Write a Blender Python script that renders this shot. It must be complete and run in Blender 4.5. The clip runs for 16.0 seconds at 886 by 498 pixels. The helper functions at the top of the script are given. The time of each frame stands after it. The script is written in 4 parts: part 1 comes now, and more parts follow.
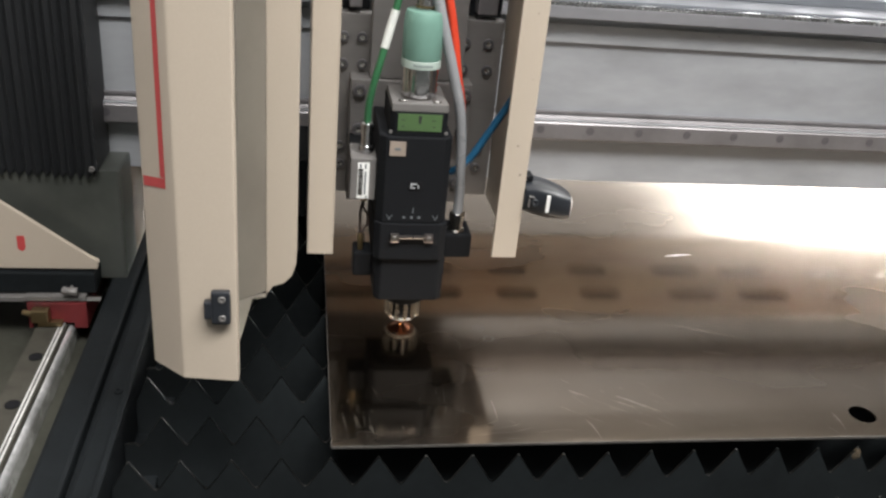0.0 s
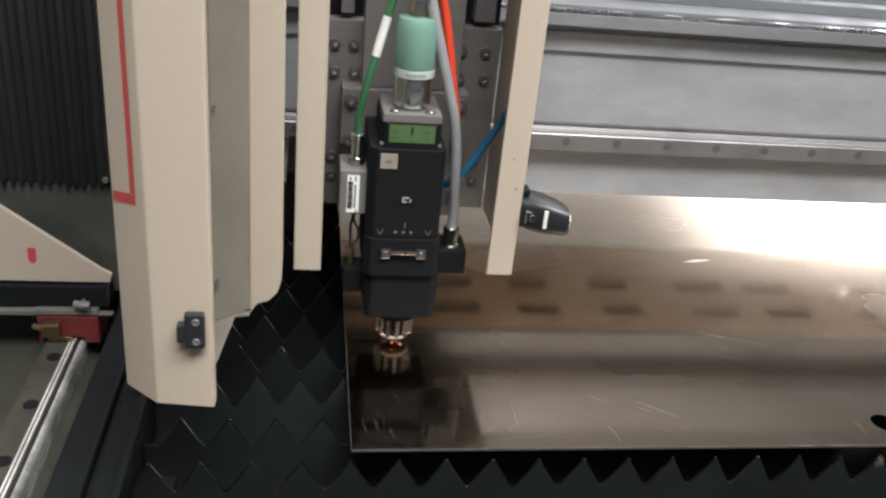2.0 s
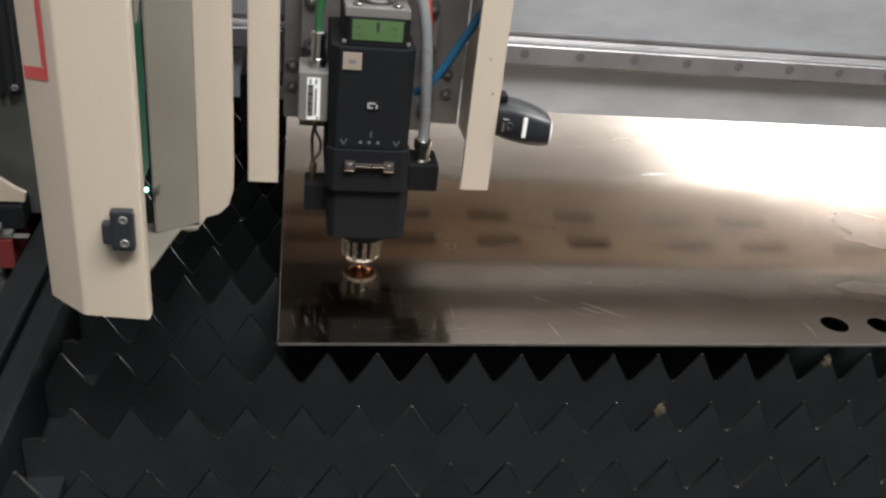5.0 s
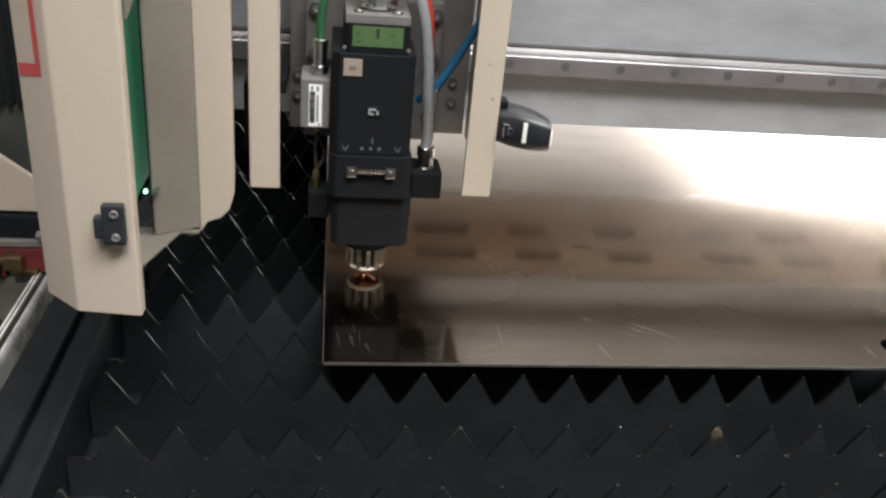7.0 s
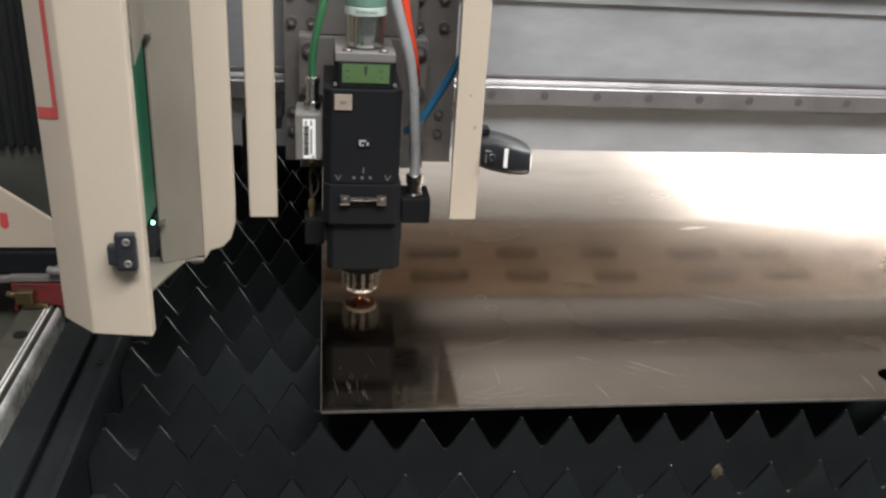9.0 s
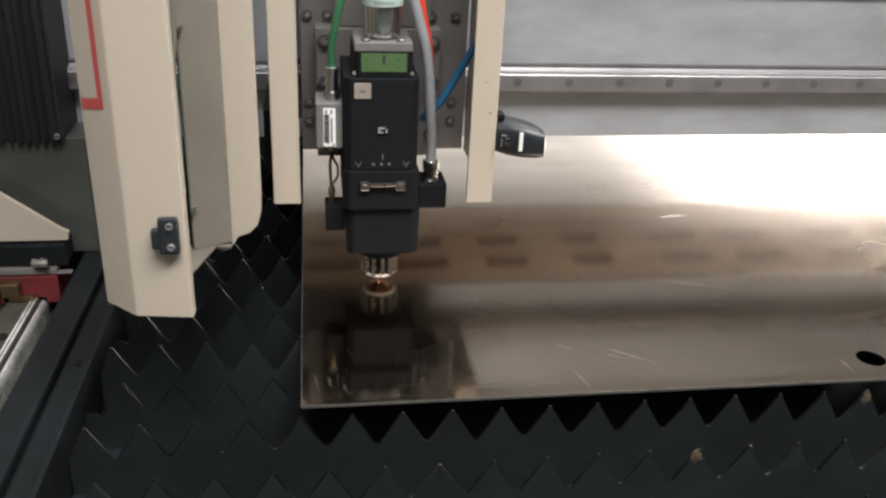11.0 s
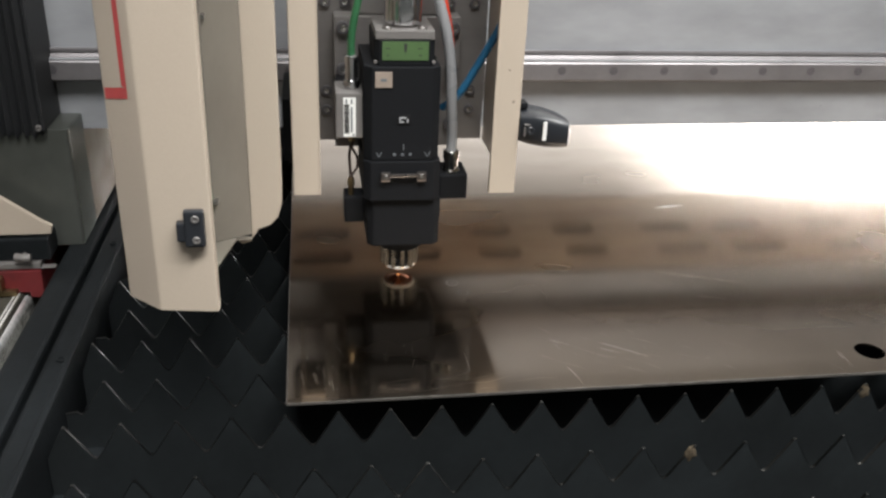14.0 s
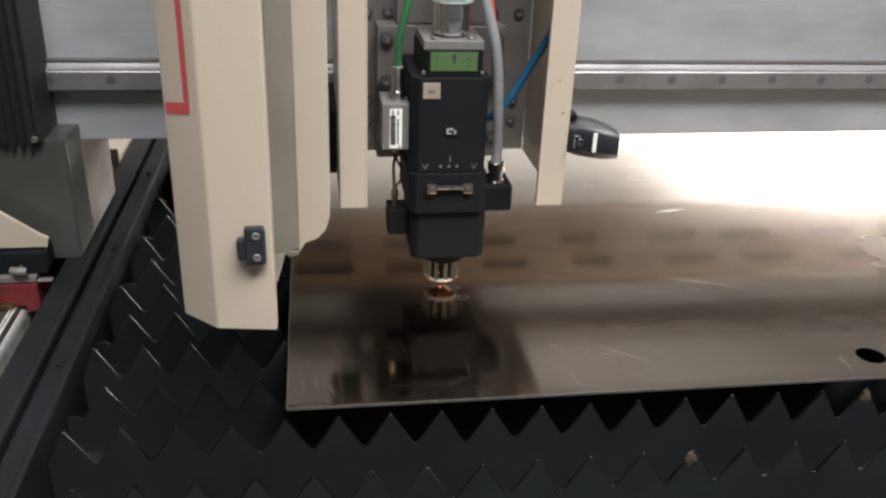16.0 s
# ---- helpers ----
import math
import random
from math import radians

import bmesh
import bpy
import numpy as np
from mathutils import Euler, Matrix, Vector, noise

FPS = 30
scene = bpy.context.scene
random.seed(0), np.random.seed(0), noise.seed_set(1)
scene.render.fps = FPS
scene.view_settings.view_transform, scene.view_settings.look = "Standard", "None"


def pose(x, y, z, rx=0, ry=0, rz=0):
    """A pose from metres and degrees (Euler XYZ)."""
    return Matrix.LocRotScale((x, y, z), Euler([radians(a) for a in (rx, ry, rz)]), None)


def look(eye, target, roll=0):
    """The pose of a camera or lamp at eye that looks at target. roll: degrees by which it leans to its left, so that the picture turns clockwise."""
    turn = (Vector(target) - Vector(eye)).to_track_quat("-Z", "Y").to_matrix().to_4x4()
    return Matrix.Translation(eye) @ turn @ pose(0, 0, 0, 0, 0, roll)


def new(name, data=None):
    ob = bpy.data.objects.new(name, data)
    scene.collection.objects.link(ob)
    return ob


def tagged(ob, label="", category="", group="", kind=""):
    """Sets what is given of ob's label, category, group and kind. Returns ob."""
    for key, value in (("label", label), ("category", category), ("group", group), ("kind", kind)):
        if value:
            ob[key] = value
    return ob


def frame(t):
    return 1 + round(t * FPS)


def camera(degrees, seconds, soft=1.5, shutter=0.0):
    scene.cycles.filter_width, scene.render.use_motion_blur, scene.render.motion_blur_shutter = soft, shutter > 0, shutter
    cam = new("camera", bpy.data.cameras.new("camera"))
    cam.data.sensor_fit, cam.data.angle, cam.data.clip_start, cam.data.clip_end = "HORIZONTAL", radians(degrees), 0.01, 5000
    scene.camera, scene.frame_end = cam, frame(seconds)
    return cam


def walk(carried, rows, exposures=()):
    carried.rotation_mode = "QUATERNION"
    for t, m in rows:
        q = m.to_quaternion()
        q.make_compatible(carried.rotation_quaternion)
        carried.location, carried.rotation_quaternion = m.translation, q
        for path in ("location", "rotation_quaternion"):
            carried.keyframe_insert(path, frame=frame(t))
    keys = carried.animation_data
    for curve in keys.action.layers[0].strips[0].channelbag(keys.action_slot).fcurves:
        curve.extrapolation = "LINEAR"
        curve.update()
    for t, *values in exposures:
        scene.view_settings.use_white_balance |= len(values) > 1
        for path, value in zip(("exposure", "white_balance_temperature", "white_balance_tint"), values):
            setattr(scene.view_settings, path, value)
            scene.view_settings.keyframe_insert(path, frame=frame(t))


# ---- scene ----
cam = camera(53.95, 16.0, soft=2.5, shutter=0.3)
# seconds, then the camera's place and its turn
PATH = [
    (0, (-0.0290, -0.5801, 1.2779, 63.599, -5.062, -7.905)),
    (0.5, (-0.0327, -0.5793, 1.2788, 63.755, -5.116, -7.497)),
    (1, (-0.0375, -0.5795, 1.2780, 64.177, -5.150, -7.268)),
    (1.5, (-0.0430, -0.5790, 1.2790, 64.235, -5.298, -7.064)),
    (2, (-0.0417, -0.5759, 1.2739, 63.850, -5.319, -7.323)),
    (2.5, (-0.0355, -0.5729, 1.2689, 64.276, -5.297, -7.963)),
    (3, (-0.0329, -0.5827, 1.2698, 66.595, -5.006, -8.948)),
    (3.5, (-0.0263, -0.5901, 1.2599, 65.424, -5.073, -9.554)),
    (4, (-0.0172, -0.5913, 1.2490, 63.529, -5.218, -9.987)),
    (4.5, (0.0046, -0.5886, 1.2312, 62.026, -5.649, -9.529)),
    (4.7, (0.0085, -0.5853, 1.2208, 61.388, -5.837, -8.933)),
    (6.8, (-0.0012, -0.5727, 1.1914, 62.807, -4.953, -6.261)),
    (7, (-0.0022, -0.5725, 1.1938, 63.191, -4.921, -6.263)),
    (7.5, (-0.0033, -0.5738, 1.1997, 64.338, -4.186, -6.380)),
    (8, (-0.0031, -0.5729, 1.2034, 64.909, -3.872, -6.796)),
    (8.2, (-0.0008, -0.5715, 1.2045, 65.112, -3.748, -6.833)),
    (10.5, (0.0049, -0.5757, 1.2059, 65.427, -2.631, -7.862)),
    (11, (0.0126, -0.5760, 1.2046, 65.065, -2.424, -8.135)),
    (11.5, (0.0186, -0.5696, 1.2007, 64.526, -2.375, -8.258)),
    (12, (0.0238, -0.5602, 1.1978, 64.163, -2.186, -7.954)),
    (12.5, (0.0246, -0.5582, 1.1974, 64.246, -2.128, -7.970)),
    (13, (0.0237, -0.5612, 1.1999, 64.459, -2.102, -8.145)),
    (13.5, (0.0227, -0.5611, 1.2016, 64.424, -2.148, -8.268)),
    (14, (0.0239, -0.5612, 1.1990, 64.473, -2.197, -8.296)),
    (14.5, (0.0248, -0.5609, 1.1993, 64.514, -2.212, -8.419)),
    (15, (0.0249, -0.5618, 1.1999, 64.620, -2.155, -8.412)),
    (15.5, (0.0244, -0.5635, 1.2001, 64.634, -2.126, -8.321)),
    (16, (0.0261, -0.5612, 1.2005, 64.673, -2.088, -8.133)),
]
# seconds, then the place of the nozzle over the sheet
HEAD = [
    (0, 0.0763, 0.2008),
    (0.5, 0.0652, 0.1975),
    (1, 0.0564, 0.1913),
    (1.5, 0.0498, 0.1828),
    (2, 0.0464, 0.1720),
    (2.5, 0.0462, 0.1608),
    (3, 0.0495, 0.1502),
    (3.5, 0.0556, 0.1405),
    (4, 0.0652, 0.1354),
    (4.5, 0.0750, 0.1330),
    (4.7, 0.0747, 0.1291),
    (6.8, 0.0367, 0.1466),
    (7, 0.0358, 0.1500),
    (7.5, 0.0344, 0.1610),
    (8, 0.0333, 0.1724),
    (8.2, 0.0324, 0.1776),
    (10.5, 0.0662, 0.2125),
    (11, 0.0765, 0.2158),
    (11.5, 0.0771, 0.2262),
    (12, 0.0797, 0.2337),
    (12.5, 0.0902, 0.2355),
    (13, 0.1003, 0.2337),
    (13.5, 0.1011, 0.2230),
    (14, 0.1067, 0.2164),
    (14.5, 0.1177, 0.2140),
    (15, 0.1286, 0.2099),
    (15.5, 0.1381, 0.2043),
    (16, 0.1459, 0.1963),
]
walk(cam, [(t, pose(*p)) for t, p in PATH])

# ---- light ----
world = bpy.data.worlds.new("world")
scene.world = world
world.use_nodes = True
bg = world.node_tree.nodes["Background"]
bg.inputs[0].default_value = (0.80, 0.88, 1.0, 1)
bg.inputs[1].default_value = 0.12
scene.view_settings.exposure = 0.17


def area(name, eye, target, sx, sy, watts, color):
    d = bpy.data.lights.new(name, "AREA")
    d.shape, d.size, d.size_y, d.energy, d.color = "RECTANGLE", sx, sy, watts, color
    ob = new(name, d)
    ob.matrix_world = look(eye, target)
    return ob


# hall light under the ceiling; the bright window is in the wall behind the machine
area("unseen_hall_light", (0.85, -1.7, 4.5), (0.4, 0.1, 0.9), 3.4, 1.0, 415, (0.995, 0.985, 0.965))
# unseen fill lamp, added to brighten the wall behind the machine
area("unseen_hall_light", (1.5, 1.7, 4.6), (1.4, 2.98, 1.5), 2.2, 0.5, 100, (1.0, 0.97, 0.92))


# ---- materials ----
def material(name, color, rough=0.5, metal=0.0, grain=0.0, grain_scale=200.0, stain=0.0, stain_scale=6.0, bump=0.0,
             rough_var=0.1, stretch=(1, 1, 1), random_value=0.0, stain_color=None, emission=0.0, transmission=0.0, spec=0.5, specks=0.0):
    m = bpy.data.materials.new(name)
    m.use_nodes = True
    nt = m.node_tree
    b = nt.nodes["Principled BSDF"]
    b.inputs["Metallic"].default_value = metal
    b.inputs["Roughness"].default_value = rough
    b.inputs["Specular IOR Level"].default_value = spec
    b.inputs["Base Color"].default_value = (*color, 1)
    if transmission:
        b.inputs["Transmission Weight"].default_value = transmission
    if emission:
        b.inputs["Emission Color"].default_value = (*color, 1)
        b.inputs["Emission Strength"].default_value = emission
        return m
    co = nt.nodes.new("ShaderNodeTexCoord")
    mp = nt.nodes.new("ShaderNodeMapping")
    mp.inputs["Scale"].default_value = stretch
    nt.links.new(co.outputs["Object"], mp.inputs["Vector"])
    fine = nt.nodes.new("ShaderNodeTexNoise")
    fine.inputs["Scale"].default_value, fine.inputs["Detail"].default_value = grain_scale, 4
    broad = nt.nodes.new("ShaderNodeTexNoise")
    broad.inputs["Scale"].default_value, broad.inputs["Detail"].default_value = stain_scale, 6
    nt.links.new(mp.outputs[0], fine.inputs["Vector"])
    nt.links.new(mp.outputs[0], broad.inputs["Vector"])
    dark = stain_color or tuple(c * 0.45 for c in color)
    ramp = nt.nodes.new("ShaderNodeMapRange")
    ramp.inputs["From Min"].default_value, ramp.inputs["From Max"].default_value = 0.42, 0.72
    ramp.inputs["To Max"].default_value = stain
    nt.links.new(broad.outputs["Fac"], ramp.inputs["Value"])
    mix = nt.nodes.new("ShaderNodeMix")
    mix.data_type = "RGBA"
    mix.inputs["A"].default_value, mix.inputs["B"].default_value = (*color, 1), (*dark, 1)
    nt.links.new(ramp.outputs[0], mix.inputs["Factor"])
    val = nt.nodes.new("ShaderNodeMapRange")
    val.inputs["To Min"].default_value, val.inputs["To Max"].default_value = 1 - grain, 1 + grain
    nt.links.new(fine.outputs["Fac"], val.inputs["Value"])
    hsv = nt.nodes.new("ShaderNodeHueSaturation")
    paint = mix.outputs["Result"]
    if specks:
        dots = nt.nodes.new("ShaderNodeTexNoise")
        dots.inputs["Scale"].default_value, dots.inputs["Detail"].default_value = 130, 1
        nt.links.new(mp.outputs[0], dots.inputs["Vector"])
        cut = nt.nodes.new("ShaderNodeMapRange")
        cut.inputs["From Min"].default_value, cut.inputs["From Max"].default_value = 0.79, 0.81
        cut.inputs["To Max"].default_value = specks
        nt.links.new(dots.outputs["Fac"], cut.inputs["Value"])
        over = nt.nodes.new("ShaderNodeMix")
        over.data_type = "RGBA"
        over.inputs["B"].default_value = tuple(c * 0.3 for c in color) + (1,)
        nt.links.new(paint, over.inputs["A"])
        nt.links.new(cut.outputs[0], over.inputs["Factor"])
        paint = over.outputs["Result"]
    nt.links.new(paint, hsv.inputs["Color"])
    last = val.outputs[0]
    if random_value:
        info = nt.nodes.new("ShaderNodeObjectInfo")
        rv = nt.nodes.new("ShaderNodeMapRange")
        rv.inputs["To Min"].default_value, rv.inputs["To Max"].default_value = 1 - random_value, 1 + random_value
        nt.links.new(info.outputs["Random"], rv.inputs["Value"])
        mul = nt.nodes.new("ShaderNodeMath")
        mul.operation = "MULTIPLY"
        nt.links.new(last, mul.inputs[0])
        nt.links.new(rv.outputs[0], mul.inputs[1])
        last = mul.outputs[0]
    nt.links.new(last, hsv.inputs["Value"])
    nt.links.new(hsv.outputs[0], b.inputs["Base Color"])
    rr = nt.nodes.new("ShaderNodeMapRange")
    rr.inputs["To Min"].default_value, rr.inputs["To Max"].default_value = max(rough - rough_var, 0.02), min(rough + rough_var, 1)
    nt.links.new(broad.outputs["Fac"], rr.inputs["Value"])
    nt.links.new(rr.outputs[0], b.inputs["Roughness"])
    if bump:
        bp = nt.nodes.new("ShaderNodeBump")
        bp.inputs["Strength"].default_value, bp.inputs["Distance"].default_value = bump, 0.0006
        nt.links.new(fine.outputs["Fac"], bp.inputs["Height"])
        nt.links.new(bp.outputs[0], b.inputs["Normal"])
    return m


CREAM = material("cream_paint", (0.405, 0.345, 0.281), 0.42, grain=0.04, grain_scale=600, stain=0.10, stain_scale=9, bump=0.12, stain_color=(0.38, 0.33, 0.27), specks=0.8)
RED = material("red_paint", (0.43, 0.055, 0.055), 0.5, grain=0.08, stain=0.2)
REDCAP = material("red_plastic", (0.13, 0.012, 0.014), 0.6, grain=0.1, stain=0.9, stain_scale=28, stain_color=(0.03, 0.008, 0.008))
ALU = material("machined_aluminium", (0.175, 0.166, 0.16), 0.48, 0.35, grain=0.08, grain_scale=90, stain=0.25, stretch=(1, 1, 9), bump=0.1)
STEEL = material("ground_steel", (0.34, 0.35, 0.37), 0.40, 0.35, grain=0.10, grain_scale=60, stain=0.6, stain_scale=11, stretch=(0.5, 1, 1.3), bump=0.1, rough_var=0.16, specks=0.45)
LEGSTEEL = material("worn_steel", (0.125, 0.132, 0.120), 0.36, 0.6, grain=0.1, grain_scale=60, stain=0.7, stain_scale=9, bump=0.15)
LEGSIDE = material("milled_side", (0.24, 0.21, 0.18), 0.5, 0.3, grain=0.12, grain_scale=80, stain=0.8, stain_scale=22, stain_color=(0.13, 0.095, 0.065))
RAIL = material("rail_steel", (0.55, 0.55, 0.56), 0.22, 1.0, grain=0.06, grain_scale=80, stain=0.4, stretch=(0.3, 1, 1))
RAILDARK = material("rail_groove", (0.19, 0.18, 0.185), 0.42, 0.5, grain=0.1, stain=0.5, stain_scale=20)
RAILPLUG = material("rail_plug", (0.11, 0.105, 0.11), 0.5, 0.5, stain=0.4, stain_scale=60)
RAILDUST = material("dusty_rail", (0.050, 0.047, 0.039), 0.6, 0.0, spec=0.1, grain=0.15, grain_scale=150, stain=0.5, stain_scale=40)
# near-white with dark breaks: the flank's broken highlight put into the colour
GLINTSTEEL = material("glint_steel", (0.90, 0.90, 0.90), 0.17, 0.65, grain=0.4, grain_scale=200, stain=1.0, stain_scale=16, stain_color=(0.03, 0.03, 0.03), bump=0.8)
SLAG = material("slag", (0.055, 0.040, 0.022), 0.8, 0.0, grain=0.5, grain_scale=500, stain=0.7, stain_scale=200, bump=0.8)
CUTEDGE = material("sheared_edge", (0.13, 0.12, 0.11), 0.45, 0.5, grain=0.3, grain_scale=300, stain=0.6, stain_scale=60)
SCRATCH = material("scratch", (0.27, 0.24, 0.205), 0.38, 0.9, grain=0.2, grain_scale=400)
# pale colour stands in for the overhead reflection on the rail tracks
GLINTTRACK = material("track_reflection", (0.90, 0.90, 0.89), 0.28, 0.35, grain=0.15, grain_scale=60, stain=0.8, stain_scale=35, stain_color=(0.10, 0.10, 0.10), stretch=(1, 0.35, 1))
CHROME = material("chrome", (0.88, 0.86, 0.82), 0.10, 1.0, rough_var=0.04)
CLAMPDULL = material("dull_latch_steel", (0.22, 0.20, 0.19), 0.3, 0.9, stain=0.3, stain_scale=80)
CLAMP = material("worn_chrome", (0.52, 0.47, 0.41), 0.26, 1.0, rough_var=0.08, stain=0.4, stain_scale=90)
COPPER = material("copper", (0.48, 0.20, 0.12), 0.30, 1.0, grain=0.1, stain=0.4, stain_scale=80)
BRASS = material("brass", (0.36, 0.27, 0.15), 0.36, 1.0, stain=0.4, stain_scale=60)
BLACK = material("black_anodised", (0.0082, 0.0088, 0.0102), 0.6, 0.0, grain=0.2, grain_scale=500, stain=0.2, bump=0.08, spec=0.12)
BLACKGLOSS = material("black_gloss", (0.014, 0.016, 0.020), 0.36, 0.0, grain=0.1)
RUBBER = material("black_bellows", (0.0085, 0.0095, 0.011), 0.6, 0.0, grain=0.2, grain_scale=300, stain=0.3)
BOLT = material("dark_bolt", (0.26, 0.25, 0.24), 0.35, 0.9, stain=0.3, stain_scale=90)
SCREW = material("zinc_screw", (0.60, 0.585, 0.56), 0.26, 0.9, stain=0.3, stain_scale=120)
# near-black colour holds the shade of bolt recesses and grooves
HOLE = material("recess", (0.010, 0.010, 0.011), 0.8, spec=0.08)
MINT = material("mint_anodised", (0.155, 0.285, 0.235), 0.42, 0.15, grain=0.05, stain=0.15, stain_scale=14)
SLEEVE = material("grey_white_sleeve", (0.55, 0.56, 0.53), 0.5, grain=0.04, stain=0.3, stain_scale=60)
WHITE = material("white_plastic", (0.72, 0.72, 0.70), 0.45, grain=0.03, stain=0.15)
GREENLABEL = material("green_label", (0.058, 0.108, 0.040), 0.5, grain=0.05, stain=0.25, stain_scale=40)
CHIPMAT = material("beige_tag", (0.25, 0.205, 0.17), 0.45, grain=0.06, stain=0.3, stain_scale=60)
INK = material("ink", (0.02, 0.02, 0.02), 0.6)
GREYINK = material("grey_engraving", (0.11, 0.12, 0.13), 0.5)
GREYMARK = material("grey_print", (0.30, 0.31, 0.32), 0.5)
GREENHOSE = material("green_hose", (0.026, 0.105, 0.045), 0.35, grain=0.05)
REDHOSE = material("red_hose", (0.78, 0.075, 0.035), 0.35, grain=0.05)
BLUEHOSE = material("blue_hose", (0.014, 0.085, 0.17), 0.35, grain=0.05)
CLEARHOSE = material("clear_hose", (0.235, 0.24, 0.25), 0.3, grain=0.05, stain=0.2, stain_scale=30)
WIRE = material("brown_wire", (0.05, 0.035, 0.03), 0.5)
SLAT = material("oiled_slat", (0.0145, 0.0172, 0.0185), 0.46, 0.05, spec=0.3, grain=0.25, grain_scale=140, stain=0.6, stain_scale=14, bump=0.25, random_value=0.25)
# pale base stands in for light off the sheet; orange-brown patches are rusty primer
PALEBOUNCE = material("bounce_paled_underside", (0.74, 0.66, 0.58), 0.5, 0.0, grain=0.06, stain=0.7, stain_scale=5, stain_color=(0.58, 0.34, 0.19))
# grey holds the shade of the guard's open recess; patches are stains
RECESSPANEL = material("grey_shaded_panel", (0.165, 0.150, 0.126), 0.45, 0.0, grain=0.06, grain_scale=120, stain=0.5, stain_scale=14, stain_color=(0.12, 0.105, 0.085), bump=0.1)
PALEMINT = material("pale_mint", (0.36, 0.43, 0.39), 0.45, grain=0.04, stain=0.2, stain_scale=50)
ETCH = material("etched_ring", (0.06, 0.053, 0.047), 0.5, 0.3)
# darker, bluer beam steel: offsets the overhead lamp and holds a bluish haze
TOPSTEEL = material("toned_top_steel", (0.19, 0.20, 0.22), 0.42, 0.5, grain=0.1, grain_scale=60, stain=0.4, stain_scale=12, stretch=(0.4, 1, 1.4))
RACKBAR = material("rack_side_steel", (0.27, 0.27, 0.29), 0.42, 0.45, grain=0.1, grain_scale=60, stain=0.5, stain_scale=10, stretch=(0.4, 1, 1.4))
SLATEDGE = material("slat_edge", (0.014, 0.015, 0.015), 0.46, 0.9, grain=0.3, grain_scale=120, stain=1.0, stain_scale=16, stain_color=(0.085, 0.085, 0.083))
FRAME = material("black_frame_paint", (0.0085, 0.0102, 0.0115), 0.55, 0.0, grain=0.3, grain_scale=160, stain=0.5, stain_scale=16, bump=0.25, spec=0.12)
DUST = material("dusty_base", (0.042, 0.042, 0.034), 0.65, 0.0, spec=0.06, grain=0.2, stain=0.6, stain_scale=20, bump=0.2)
# green LED light on the inside, put in as the panel's own glow
GREENGLOW = material("led_light_glow", (0.012, 0.085, 0.045), emission=0.55)
RACKSTEEL = material("gear_rack_steel", (0.50, 0.50, 0.50), 0.26, 1.0, grain=0.1, grain_scale=90, stain=0.7, stain_scale=18, stain_color=(0.12, 0.12, 0.12))
LED = material("green_led", (0.25, 1.0, 0.55), emission=6.0)
SPARK = material("spark", (1.0, 0.45, 0.18), emission=5.0)
CONCRETE = material("concrete", (0.14, 0.14, 0.135), 0.8, grain=0.15, grain_scale=30, stain=0.5, stain_scale=1.2)
HALLWALL = material("hall_wall", (0.64, 0.63, 0.61), 0.8, grain=0.05, grain_scale=20, stain=0.3, stain_scale=0.7)
# dark tone chosen for an unseen wall, to dim what metal reflects
DARKWALL = material("dark_hall_wall", (0.12, 0.13, 0.125), 0.8, grain=0.05, grain_scale=20, stain=0.3, stain_scale=0.7)
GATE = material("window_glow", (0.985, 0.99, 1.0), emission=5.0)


def pane_falloff(m):
    """Paints the long pane's glow weaker towards one side and its upper edge."""
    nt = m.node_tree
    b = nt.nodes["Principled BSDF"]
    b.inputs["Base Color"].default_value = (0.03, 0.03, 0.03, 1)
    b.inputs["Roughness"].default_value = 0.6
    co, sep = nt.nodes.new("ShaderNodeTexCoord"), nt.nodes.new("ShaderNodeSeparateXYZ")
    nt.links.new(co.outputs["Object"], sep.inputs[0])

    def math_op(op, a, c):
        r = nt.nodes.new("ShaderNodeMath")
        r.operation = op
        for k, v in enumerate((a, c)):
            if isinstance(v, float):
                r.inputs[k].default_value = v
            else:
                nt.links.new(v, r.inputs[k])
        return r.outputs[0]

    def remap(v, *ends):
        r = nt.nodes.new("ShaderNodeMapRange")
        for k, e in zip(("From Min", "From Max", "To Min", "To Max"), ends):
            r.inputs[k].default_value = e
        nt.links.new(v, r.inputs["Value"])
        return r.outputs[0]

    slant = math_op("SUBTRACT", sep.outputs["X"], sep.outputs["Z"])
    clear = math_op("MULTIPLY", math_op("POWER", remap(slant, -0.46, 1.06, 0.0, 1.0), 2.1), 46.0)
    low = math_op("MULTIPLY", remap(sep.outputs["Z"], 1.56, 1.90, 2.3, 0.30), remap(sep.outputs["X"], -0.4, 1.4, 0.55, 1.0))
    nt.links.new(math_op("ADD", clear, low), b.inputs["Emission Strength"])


pane_falloff(GATE)


